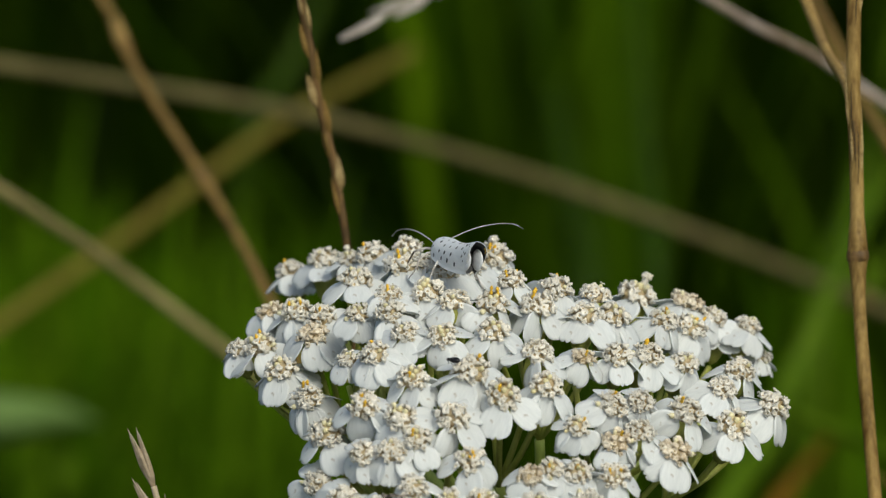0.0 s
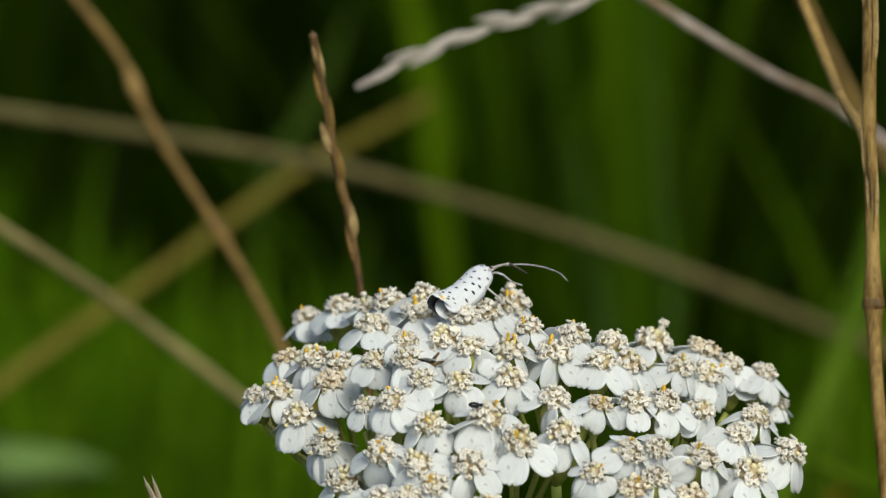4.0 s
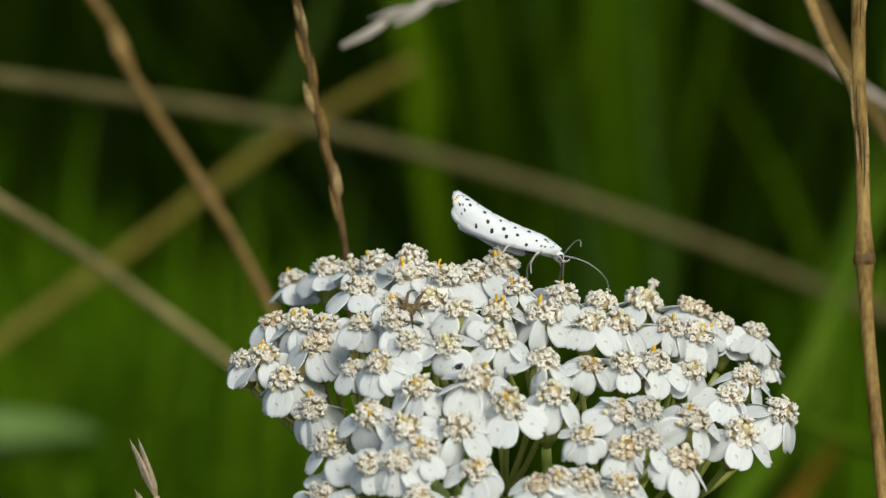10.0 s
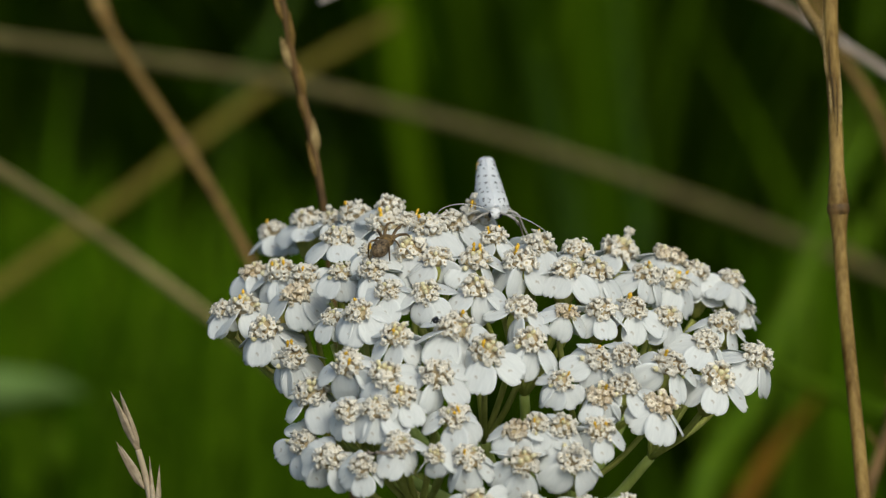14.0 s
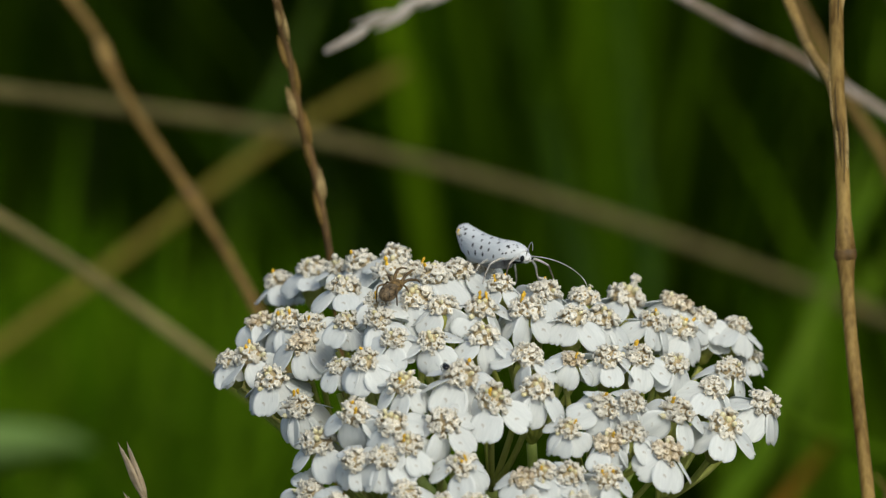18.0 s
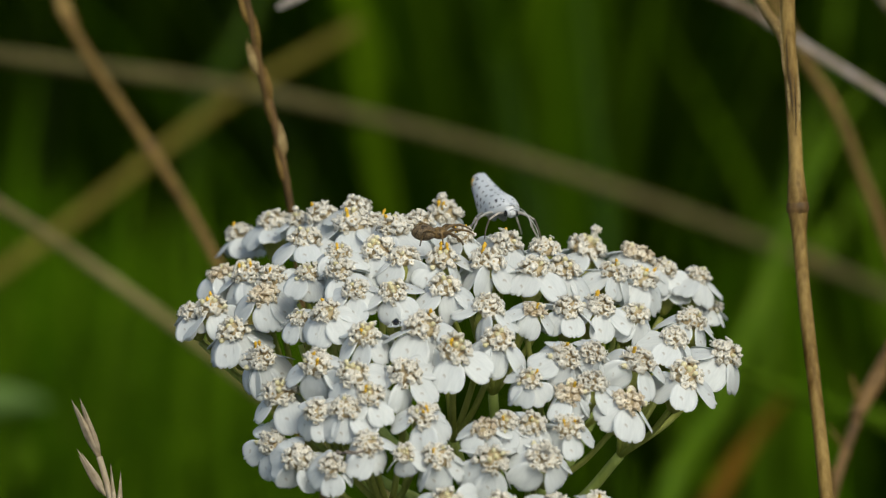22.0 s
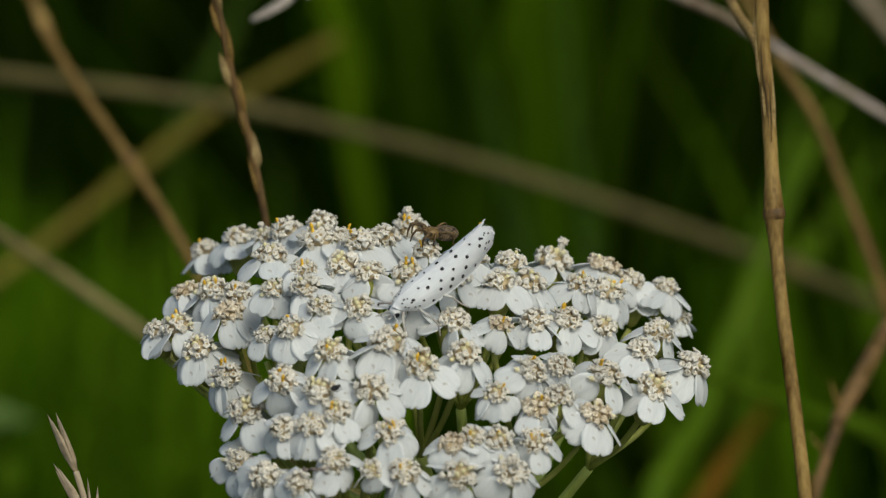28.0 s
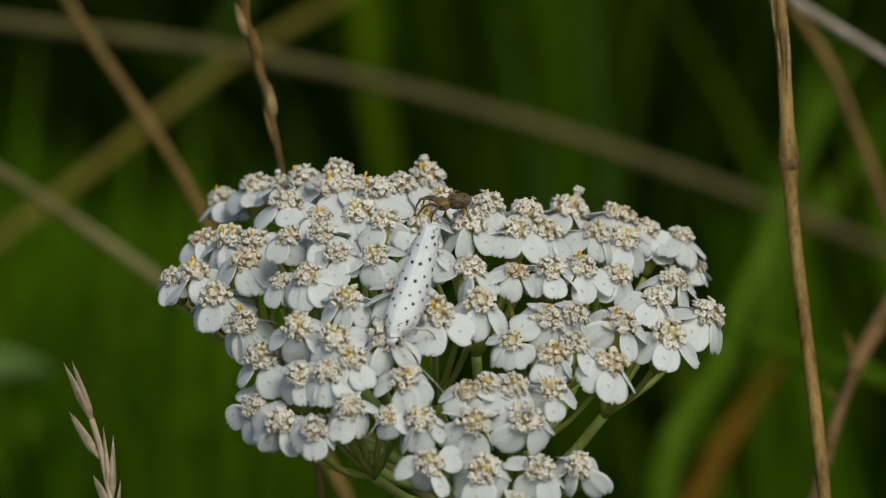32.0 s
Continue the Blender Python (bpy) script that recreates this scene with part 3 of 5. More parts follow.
        if gone > (0.0040 if n == 0 else 0.0019) and n < 8:
            gone, n = 0.0, n + 1
            up = (line[i - 1] - line[i + 1]).normalized()
            side = Vector((0.75 if n % 2 else -0.75, -0.35, 0))
            part("spikelet", grains[n % 3], root, along(line[i] + side * 0.30 * MM, up + side * (0.05 + 0.03 * (n % 3)), n * 1.3))
    tip = next(i for i in range(len(line)) if (line[i] - line[0]).length > 2.7 * MM)
    part("spikelet", grains[1], root, along(line[tip], line[0] - line[tip]))
    spike = root

    # a grey panicle that hangs in from above
    root, line = build_stem("grass_panicle", [(-0.0158, 0.0903, -0.0141), (-0.0111, 0.0939, -0.0127), (-0.0069, 0.097, -0.0122), (-0.0026, 0.1001, -0.0117), (0.0017, 0.103, -0.0117), (0.0071, 0.1061, -0.0113), (0.0137, 0.1097, -0.0097)], 0.26 * MM, STRAW_GREY, "pale grey drooping grass panicle with plump spikelets", "grass", grow=False)
    me = spikelet_mesh("spikelet", 4.2 * MM, 0.95 * MM, STRAW_GREY)
    for n in range(11):
        i = 7 + n * 4
        up = (line[i - 1] - line[i + 1]).normalized()
        side = Vector((0, 0, 1 if n % 2 else -1))
        part("spikelet", me, root, along(line[i] + side * 0.25 * MM, up + side * (0.06 + 0.05 * (n % 3)), n * 0.9))
    return swaying, spike


def build_near_spike():
    """A pale pointed grass spike close beside the flower."""
    root, line = build_stem("grass_spike", [(-0.028, -0.0053, -0.0093), (-0.0274, -0.0063, -0.0113), (-0.0269, -0.0075, -0.0137), (-0.0263, -0.009, -0.0165), (-0.0256, -0.0128, -0.0238)], 0.26 * MM, STRAW_PALE, "pale straw-coloured grass spike with pointed open spikelets", "grass")
    foot = root.location
    for a, b in [((-0.0279, -0.0054, -0.0096), (-0.0302, -0.0031, -0.0052)), ((-0.0279, -0.0054, -0.0096), (-0.0295, -0.0031, -0.0051)), ((-0.0275, -0.0067, -0.0122), (-0.0298, -0.005, -0.0087)), ((-0.0267, -0.0082, -0.0151), (-0.0271, -0.0055, -0.0098)), ((-0.0265, -0.0084, -0.0153), (-0.0263, -0.0058, -0.0104)), ((-0.0266, -0.0087, -0.0159), (-0.028, -0.0073, -0.0133)), ((-0.0263, -0.0094, -0.0173), (-0.0258, -0.0075, -0.0137)), ((-0.0261, -0.0103, -0.0192), (-0.0274, -0.0086, -0.0157))]:
        a, b = Vector(a), Vector(b)
        part("spikelet", spikelet_mesh("spikelet", (b - a).length * 0.87, 0.95 * MM, STRAW_PALE), root, along(a - foot, b - a, (a.x + b.z) * 900))


# ---- the yarrow ----
DOME_X, DOME_A, DOME_B, DOME_TOP = -6.3 * MM, 12.0, 17.5, 5.7 * MM
FOOT = Vector((0.004, 0.012, -0.42))
# heads of the umbel by branch: x, y and height over the dome in millimetres, size, number of yellow stamens (10: a tall floret, -1: faded)
BRANCH_A = [(-8.0, 14.2, 0.9, 0.91, 0), (-8.2, 8.5, 0.0, 1.19, 1), (-4.8, 6.6, 0.0, 1.10, 1), (-6.2, 9.0, 0.0, 0.86, 0), (-2.7, 8.9, 0.0, 0.98, 0), (-0.7, 14.2, 0.3, 1.14, 11)]
BRANCH_B = [(11.1, 14.2, 0.2, 1.25, 10), (15.3, 14.2, 1.8, 1.08, -1), (13.2, 7.2, 0.0, 0.92, 1), (15.5, 9.4, 0.0, 1.03, 1), (17.5, 14.2, 1.7, 0.87, 0), (18.0, 14.2, 0.4, 0.75, 0), (20.4, 14.2, 2.6, 0.88, 0), (21.6, 14.2, 0.6, 0.67, 0)]
BRANCH_C = [(-15.6, -5.1, -5.0, 1.05, 1), (-12.3, -5.6, -1.6, 0.68, 0), (-10.2, -7.2, -0.2, 0.92, 1), (-7.0, -10.2, 0.0, 0.95, 0), (-10.9, -12.0, -0.7, 1.03, 1), (-13.7, -11.0, -3.7, 1.09, 0), (-14.6, -13.8, -5.3, 0.95, 0)]
BRANCH_D = [(-8.0, -13.8, 0.0, 0.99, 0), (-3.9, -13.9, 0.1, 0.99, 0), (-10.8, -15.9, -0.8, 0.83, 0), (-8.6, -16.6, 0.0, 0.94, 0), (-6.6, -15.7, 0.1, 0.87, 1), (-2.5, -17.1, 0.0, 0.94, 1), (-12.4, -17.8, -2.7, 0.95, 0), (-9.7, -20.7, -0.1, 0.82, 0), (-6.8, -19.5, 0.1, 0.90, 0), (-4.0, -20.2, 0.1, 0.67, 0)]
BRANCH_E = [(6.1, -16.5, 0.0, 0.87, 1), (8.9, -16.0, 0.1, 0.91, 1), (6.9, -18.9, 0.1, 1.10, 10), (7.9, -22.1, 0.0, 0.94, 0), (11.0, -21.2, 0.1, 0.90, 1)]
BRANCH_F = [(-1.3, -20.1, 0.0, 0.94, 1), (2.3, -17.7, 0.1, 0.79, -1), (4.0, -16.7, 0.0, 0.75, 1), (2.9, -20.0, 0.1, 1.02, 0), (-0.7, -23.1, 0.0, 0.93, 0), (3.5, -23.1, 0.1, 1.05, 1), (6.1, -24.9, 0.1, 0.86, 0)]
BRANCH_G = [(6.0, -12.7, 0.0, 0.79, 0), (8.9, -9.5, 0.0, 0.99, 1), (10.9, -11.1, 0.0, 0.91, 0), (9.1, -12.9, 0.0, 0.91, -1), (13.9, -11.6, 0.0, 1.03, 0)]
BRANCH_H = [(-18.0, 22.6, 1.3, 0.95, 1), (-15.1, 19.9, 1.0, 1.05, 0), (-13.0, 17.1, 0.4, 0.71, 10), (-10.9, 15.1, 0.4, 1.04, 1)]
BRANCH_I = [(-12.1, 6.9, -0.6, 1.06, 0), (-17.0, 7.4, -2.9, 1.03, 2), (-14.8, 3.4, -2.5, 0.92, 1), (-19.3, 9.9, -2.7, 0.87, 0), (-21.5, 5.2, -4.2, 0.78, 0), (-19.8, 4.5, -4.4, 1.02, 2), (-15.4, 1.8, -3.3, 1.06, 0), (-17.9, 0.5, -5.3, 1.06, 0)]
BRANCH_J = [(14.8, -0.5, 0.0, 0.89, 0), (19.4, 4.0, 0.0, 0.98, 0), (17.8, -1.4, 0.0, 0.93, 0), (18.6, -6.0, 0.0, 1.10, 0), (22.0, 0.4, 0.0, 1.06, 0)]
BRANCH_K = [(-0.7, -4.2, 0.0, 1.00, 0), (-4.8, -5.6, 0.1, 0.88, 0), (2.8, -5.9, 0.0, 1.00, 0), (-2.4, -9.3, 0.1, 1.15, 1), (0.1, -11.4, 0.1, 1.07, 0), (3.6, -9.5, 0.0, 1.03, 0)]
BRANCH_L = [(-9.3, 0.9, 0.0, 0.85, 1), (-9.1, -2.5, 0.1, 0.96, 0), (-11.7, -0.5, -0.8, 0.81, 0), (-6.2, 1.2, 0.0, 1.01, 0), (-4.1, -0.1, 0.0, 0.97, 0), (-7.8, -5.2, 0.1, 0.84, 0)]
BRANCH_M = [(11.8, -1.6, 0.0, 1.05, 1), (9.3, -3.4, 0.0, 0.92, 0), (6.5, -5.0, 0.0, 0.76, -1), (11.1, -8.0, 0.0, 0.84, 0), (14.7, -7.0, 0.0, 1.08, 1)]
BRANCH_N = [(0.7, 5.6, 0.0, 0.86, 1), (-0.9, 0.0, 0.0, 1.01, 1), (2.8, 1.1, 0.0, 1.09, 1), (4.3, 5.5, 0.0, 1.02, 1), (7.5, 7.5, 0.0, 0.98, 0), (9.0, 3.0, 0.0, 1.06, 0), (6.5, 1.4, 0.0, 0.97, 0)]
BRANCHES = (BRANCH_A, BRANCH_B, BRANCH_C, BRANCH_D, BRANCH_E, BRANCH_F, BRANCH_G, BRANCH_H, BRANCH_I, BRANCH_J, BRANCH_K, BRANCH_L, BRANCH_M, BRANCH_N)


def dome(x, y):
    return DOME_TOP - DOME_A * (x - DOME_X) ** 2 - DOME_B * y * y


def petal_mesh(seed):
    """A broad white ray floret, along x from its claw, with a three-toothed tip; two layers, closed at the rim."""
    rnd = random.Random(seed)
    length, width = rnd.uniform(2.05, 2.60) * MM, rnd.uniform(1.95, 2.60) * MM
    rows, cols = 10, 10
    cup, curl = rnd.uniform(-0.04, 0.16), rnd.uniform(0.02, 0.26)
    notch = [rnd.uniform(0.03, 0.10) for _ in range(2)]
    teeth = [rnd.uniform(-0.04, 0.05) for _ in range(3)]
    shift, ripple = rnd.uniform(-0.12, 0.12), rnd.uniform(0.004, 0.020)
    verts = []
    for layer in (0, 1):
        for i in range(rows + 1):
            t = i / rows
            w = width * 0.5 * max(0.05, 1 - abs((t - 0.56) / 0.56 if t < 0.56 else (t - 0.56) / 0.47) ** (2.0 if t < 0.56 else 3.0)) ** 0.55
            w = max(w, width * 0.16 * (1 - t))
            for k in range(cols + 1):
                side = 2 * k / cols - 1
                x = length * t
                if t > 0.68:
                    late = (t - 0.68) / 0.32
                    x -= length * late * (notch[0] * math.exp(-((side + 0.36) / 0.14) ** 2) + notch[1] * math.exp(-((side - 0.36) / 0.14) ** 2))
                    x += length * late * (teeth[0] if side < -0.36 else teeth[2] if side > 0.36 else teeth[1])
                z = -curl * length * t * t + cup * width * (0.10 - side * side * 0.5) + ripple * length * math.cos(side * 7) * math.sin(t * 3.1)
                verts.append((x, w * side + shift * length * t * t, z - layer * 0.05 * MM * (1 - 0.7 * t)))
    n = (rows + 1) * (cols + 1)
    faces = []
    for i in range(rows):
        for k in range(cols):
            a = i * (cols + 1) + k
            faces.append((a, a + cols + 1, a + cols + 2, a + 1))
            faces.append((n + a, n + a + 1, n + a + cols + 2, n + a + cols + 1))
    rim = [k for k in range(cols + 1)] + [i * (cols + 1) + cols for i in range(1, rows + 1)]
    rim += [rows * (cols + 1) + k for k in reversed(range(cols))] + [i * (cols + 1) for i in reversed(range(1, rows))]
    for a, b in zip(rim, rim[1:] + rim[:1]):
        faces.append((a, b, n + b, n + a))
    return mesh_of("petal", verts, faces, PETAL)


def floret_data(place, axis, size, rnd, start, bud=False):
    """One disc floret: a short tube that flares into five thick, rolled-back lobes round a hollow throat, or a closed bud.
    Also gives a material for each face: 0 lobes, 1 tube and throat, 2 bud."""
    q = axis.to_track_quat("Z", "X")
    flare = rnd.uniform(0.85, 1.15)
    if bud:
        rings = ((0.50, 0.50, -1.6, 1), (0.70, 0.66, -0.5, 2), (0.86, 0.78, 0.0, 2), (0.80, 0.68, 0.45, 2), (0.52, 0.38, 0.80, 2), (0.22, 0.14, 0.92, 2))
    else:
        rings = ((0.50, 0.50, -1.6, 1), (0.62, 0.60, -0.6, 1), (1.02 * flare, 0.84, -0.30, 0), (1.38 * flare, 1.02, -0.10, 0), (1.44 * flare, 1.06, 0.20, 0), (1.22 * flare, 0.96, 0.46, 0), (0.80, 0.70, 0.52, 0), (0.44, 0.40, 0.40, 0), (0.20, 0.18, 0.22, rnd.choice((0, 0, 1))))
    verts, faces, kinds, sides = [], [], [], 10
    turn = rnd.uniform(0, 6.28)
    lift = [rnd.uniform(-0.60, 0.65) for _ in range(sides)]
    reach = [rnd.uniform(0.68, 1.32) for _ in range(sides)]
    for n, (outer, inner, z, _) in enumerate(rings):
        for k in range(sides):
            a = turn + 2 * math.pi * k / sides
            lobe = not bud and 1 < n < 7
            r = (outer if k % 2 == 0 else inner) * (reach[k] if lobe else 1) * size
            a += rnd.uniform(-0.16, 0.16) if lobe else 0
            rough = rnd.uniform(-0.10, 0.10) if n > 1 else 0
            verts.append(place + q @ Vector((r * (1 + rough) * math.cos(a), r * (1 + rough) * math.sin(a), (z + rough + (lift[k] if lobe else 0)) * size)))
    for i in range(len(rings) - 1):
        for k in range(sides):
            a, b = start + i * sides + k, start + i * sides + (k + 1) % sides
            faces.append((a, b, b + sides, a + sides))
            kinds.append(rings[i + 1][3])
    faces.append(tuple(start + (len(rings) - 1) * sides + k for k in range(sides)))
    kinds.append(2 if bud else 1)
    return verts, faces, kinds


def disc_mesh(seed, mat, count=36, high=1.0, buds=0):
    """The button of florets in the middle of a head, packed over a low dome; the buds are still closed at its top."""
    rnd = random.Random(seed)
    verts, faces, kinds = [], [], []
    wide, tall = 0.98, 0.78 * high
    for i in range(count):
        steep = math.acos(1 - (i + 0.5) / count * 1.12) + rnd.uniform(-0.08, 0.08)
        a = i * 2.39996 + seed + rnd.uniform(-0.20, 0.20)
        grow = rnd.uniform(0.84, 1.24)
        p = Vector((math.cos(a) * math.sin(steep) * wide * grow, math.sin(a) * math.sin(steep) * wide * grow, 0.10 + math.cos(steep) * tall * grow)) * MM
        axis = Vector((math.cos(a) * math.sin(steep), math.sin(a) * math.sin(steep), math.cos(steep) * wide / tall + 0.25)).normalized()
        axis = (axis + Vector((rnd.uniform(-0.25, 0.25), rnd.uniform(-0.25, 0.25), rnd.uniform(-0.1, 0.2)))).normalized()
        v, f, k = floret_data(p, axis, rnd.uniform(0.185, 0.265) * MM, rnd, len(verts), i < buds or rnd.random() < 0.05)
        verts, faces, kinds = verts + v, faces + f, kinds + k
        if rnd.random() < 0.10:
            # the forked, rolled-back style
            for way in (1, -1):
                side = axis.orthogonal().normalized() * way
                size = 0.17 * MM
                v, f = tube_data([p, p + axis * size * 1.5, p + axis * size * 1.9 + side * size * 0.7, p + axis * size * 1.4 + side * size * 1.2], [size * 0.24] * 4, 5, len(verts))
                verts, faces, kinds = verts + v, faces + f, kinds + [0] * len(f)
    v, f = blob_data((wide * 0.88 * MM, wide * 0.88 * MM, tall * 0.86 * MM), 8, 12, 0, 0, 0, len(verts))
    verts += [p + Vector((0, 0, 0.08 * MM)) for p in v]
    me = mesh_of("disc", verts, faces + f, mat)
    me.materials.append(CORE_SHADE)
    me.materials.append(BUD)
    me.polygons.foreach_set("material_index", kinds + [1] * len(f))
    return me


def cup_mesh():
    """The egg-shaped green involucre under a head, with overlapping scales."""
    verts, faces = [], []
    rings = [(0.12, -3.2), (0.50, -2.9), (0.85, -2.2), (1.00, -1.4), (0.90, -0.6), (0.66, -0.08), (0.40, 0.12)]
    sides = 12
    for j, (r, z) in enumerate(rings):
        for k in range(sides):
            a = 2 * math.pi * (k + 0.5 * (j % 2)) / sides
            b = 1 + (0.07 if (k + j) % 2 else -0.04)
            verts.append((r * b * math.cos(a) * MM * 0.92, r * b * math.sin(a) * MM * 0.92, z * MM))
    for i in range(len(rings) - 1):
        for k in range(sides):
            a, b = i * sides + k, i * sides + (k + 1) % sides
            faces.append((a, b, b + sides, a + sides))
    faces.append(tuple(reversed(range(sides))))
    return mesh_of("flower_head", verts, faces, CUP)


def build_yarrow():
    rnd = random.Random(11)
    plant = thing("yarrow", FOOT, "flowering yarrow with a broad flat umbel of small white flower heads", "flower")
    petals = [petal_mesh(n) for n in range(14)]
    discs = [disc_mesh(n, FLORET, 23 + n % 6, 0.95 + 0.08 * (n % 5), (0, 2, 0, 4, 0)[n % 5]) for n in range(12)]
    old = [disc_mesh(20 + n, FLORET_OLD, 21, 0.75) for n in range(3)]
    cup = cup_mesh()
    line = smooth_line([(0, 0, 0.4 * MM), (0.02 * MM, 0, 0.85 * MM), (0.08 * MM, 0.03 * MM, 1.08 * MM), (0.12 * MM, 0.04 * MM, 1.16 * MM)], 3)
    v, f = tube_data(line, [(0.11 + 0.035 * math.sin(i * 1.9)) * MM if i < len(line) - 3 else (0.12 - 0.04 * (i - len(line) + 4)) * MM for i in range(len(line))], 7)
    stamen = mesh_of("stamen", v, f, STAMEN)
    stalk_v, stalk_f = tube_data([Vector((0, 0, 0)), Vector((0, 0, 0.6 * MM)), Vector((0, 0, 1.0 * MM))], [0.26 * MM, 0.20 * MM, 0.26 * MM], 8)
    for a in range(4):
        v, f, _ = floret_data(Vector((math.cos(a * 1.57) * 0.20, math.sin(a * 1.57) * 0.20, 1.05)) * MM, Vector((math.cos(a * 1.57) * 0.8, math.sin(a * 1.57) * 0.8, 1)).normalized(), 0.155 * MM, rnd, len(stalk_v))
        stalk_v, stalk_f = stalk_v + v, stalk_f + f
    knob = mesh_of("tall_floret", stalk_v, stalk_f, FLORET)
    crown = Vector((0.004, 0.001, -0.021))
    part("main_stem", tube("main_stem", [Vector((0, 0, 0)), Vector((0.001, -0.001, 0.15)), Vector((-0.001, -0.004, 0.30)), crown - FOOT], (1.35 * MM, 0.95 * MM), STEM_GREEN, 8, 10), plant, label="ribbed green stem")
    for heads in BRANCHES:
        places = [Vector((x * MM, y * MM, dome(x * MM, y * MM) + up * MM)) for x, y, up, _, _ in heads]
        mean = sum(places, Vector()) / len(places)
        hub = mean * 0.72 + Vector((0, 0, -0.0115))
        bend = (crown + hub) / 2 + Vector(((hub.x - crown.x) * 0.10, (hub.y - crown.y) * 0.10, -0.0008))
        branch = part("branch", tube("branch", [crown - FOOT, bend - FOOT, hub - FOOT], (0.50 * MM, 0.42 * MM), STEM_GREEN, 6, 8), plant)
        for place, (_, _, _, size, stamens) in zip(places, heads):
            normal = Vector((2 * DOME_A * (place.x - DOME_X), 2 * DOME_B * place.y, 1)).normalized()
            axis = (normal * 0.75 + Vector((rnd.uniform(-0.16, 0.16), rnd.uniform(-0.2, 0.06), 0.4))).normalized()
            q = axis.to_track_quat("Z", "X")
            seat = place - axis * 0.55 * MM
            under = seat - axis * 3.0 * MM
            mid = hub.lerp(under, 0.55) - Vector((0, 0, 0.0006))
            part("pedicel", tube("pedicel", [hub - FOOT, mid - FOOT, under + axis * 0.3 * MM - FOOT], (0.27 * MM, 0.25 * MM), PEDICEL, 4, 6), branch)
            head = part("flower_head", cup, plant, Matrix.LocRotScale(seat - FOOT, q, (size * 1.08, size * 1.08, size * 1.06)))
            faded = stamens < 0 or stamens == 0 and rnd.random() < 0.06
            part("disc", rnd.choice(old if faded else discs), head, pose(0, 0, 0, 0, 0, rnd.uniform(0, 360)))
            count = rnd.choice((5, 5, 5, 6, 6))
            first = rnd.uniform(0, 360)
            for i in range(count):
                turn = first + 360 / count * i + rnd.uniform(-12, 12)
                roll = rnd.uniform(-55, 55) if rnd.random() < 0.15 else rnd.uniform(-16, 16)
                m = pose(0, 0, 0, 0, 0, turn) @ pose(0.70 * MM, 0, (0.16 - 0.04 * i) * MM, roll, rnd.uniform(18, 60), 0)
                part("petal", rnd.choice(petals), head, m)
            if stamens >= 10:
                stamens -= 10
                part("tall_floret", knob, head, pose(rnd.uniform(-0.3, 0.3) * MM, 0, 0.62 * MM, rnd.uniform(-12, 12), rnd.uniform(-12, 12), 0))
            for i in range(max(0, stamens) + (rnd.random() < (0.45 if stamens > 0 else 0.15))):
                a = rnd.uniform(0, 6.28)
                part("stamen", stamen, head, pose(math.cos(a) * 0.45 * MM, math.sin(a) * 0.45 * MM, 0.25 * MM, rnd.uniform(-15, 15), rnd.uniform(-15, 15), rnd.uniform(0, 360)), "orange-yellow stamen tube")
    spot = Vector((-0.0083, -0.0212, -0.0009))
    verts, faces = [], []
    for n in range(5):
        v, f = blob_data((rnd.uniform(0.3, 0.6) * MM, rnd.uniform(0.10, 0.20) * MM, rnd.uniform(0.08, 0.16) * MM), 6, 8, 0.4, 0.3, n, len(verts))
        turn = Euler((0, rnd.uniform(-0.3, 0.3), rnd.uniform(-0.5, 0.5)))
        for p in v:
            p.rotate(turn)
        verts += [p + Vector(((n - 2) * 0.36, rnd.uniform(-0.08, 0.08), rnd.uniform(-0.05, 0.08))) * MM for p in v]
        faces += f
    part("withered_scrap", mesh_of("withered_scrap", verts, faces, SCRAP), plant, along(spot - FOOT, (1, -0.1, 0.05)), "grey-brown withered scrap on a petal")
    return plant


# ---- the moth ----
def wing_point(u, v):
    """The folded right-hand wing: u from shoulder to tip, v from the ridge to the lower edge. Millimetres."""
    nose = 0.55 * abs(v) ** 1.5 * max(0.0, 1 - u * 4)
    tail = max(0.0, (u - 0.80) / 0.20)
    end = 0.55 * max(0.0, 1 - v / 0.38) ** 2 + 1.5 * max(0.0, (v - 0.38) / 0.62) ** 2
    x = 2.55 - nose - (9.9 - end * u ** 3) * u
    rise = math.sin(min(1.0, u * 3.2 + 0.18) * math.pi / 2)
    pinch = max(0.0, (u - 0.5) / 0.5)
    w = (1.36 - 0.36 * u * u - 0.24 * pinch ** 1.8) * rise ** 0.8
    top = 0.10 + 0.85 * rise + 0.85 * u * u * u - 0.12 * math.sin(math.pi * u) - 0.10 * tail ** 3
    low = -0.42 - 0.84 * math.sin(min(1.0, u * 1.6) * math.pi / 2) + 0.12 * tail ** 2
    y = w * math.sin(v * (1.70 + 0.85 * u * u))
    z = low + (top - low) * math.cos(v * math.pi / 2) ** 0.85
    return Vector((x, y, z)) * MM


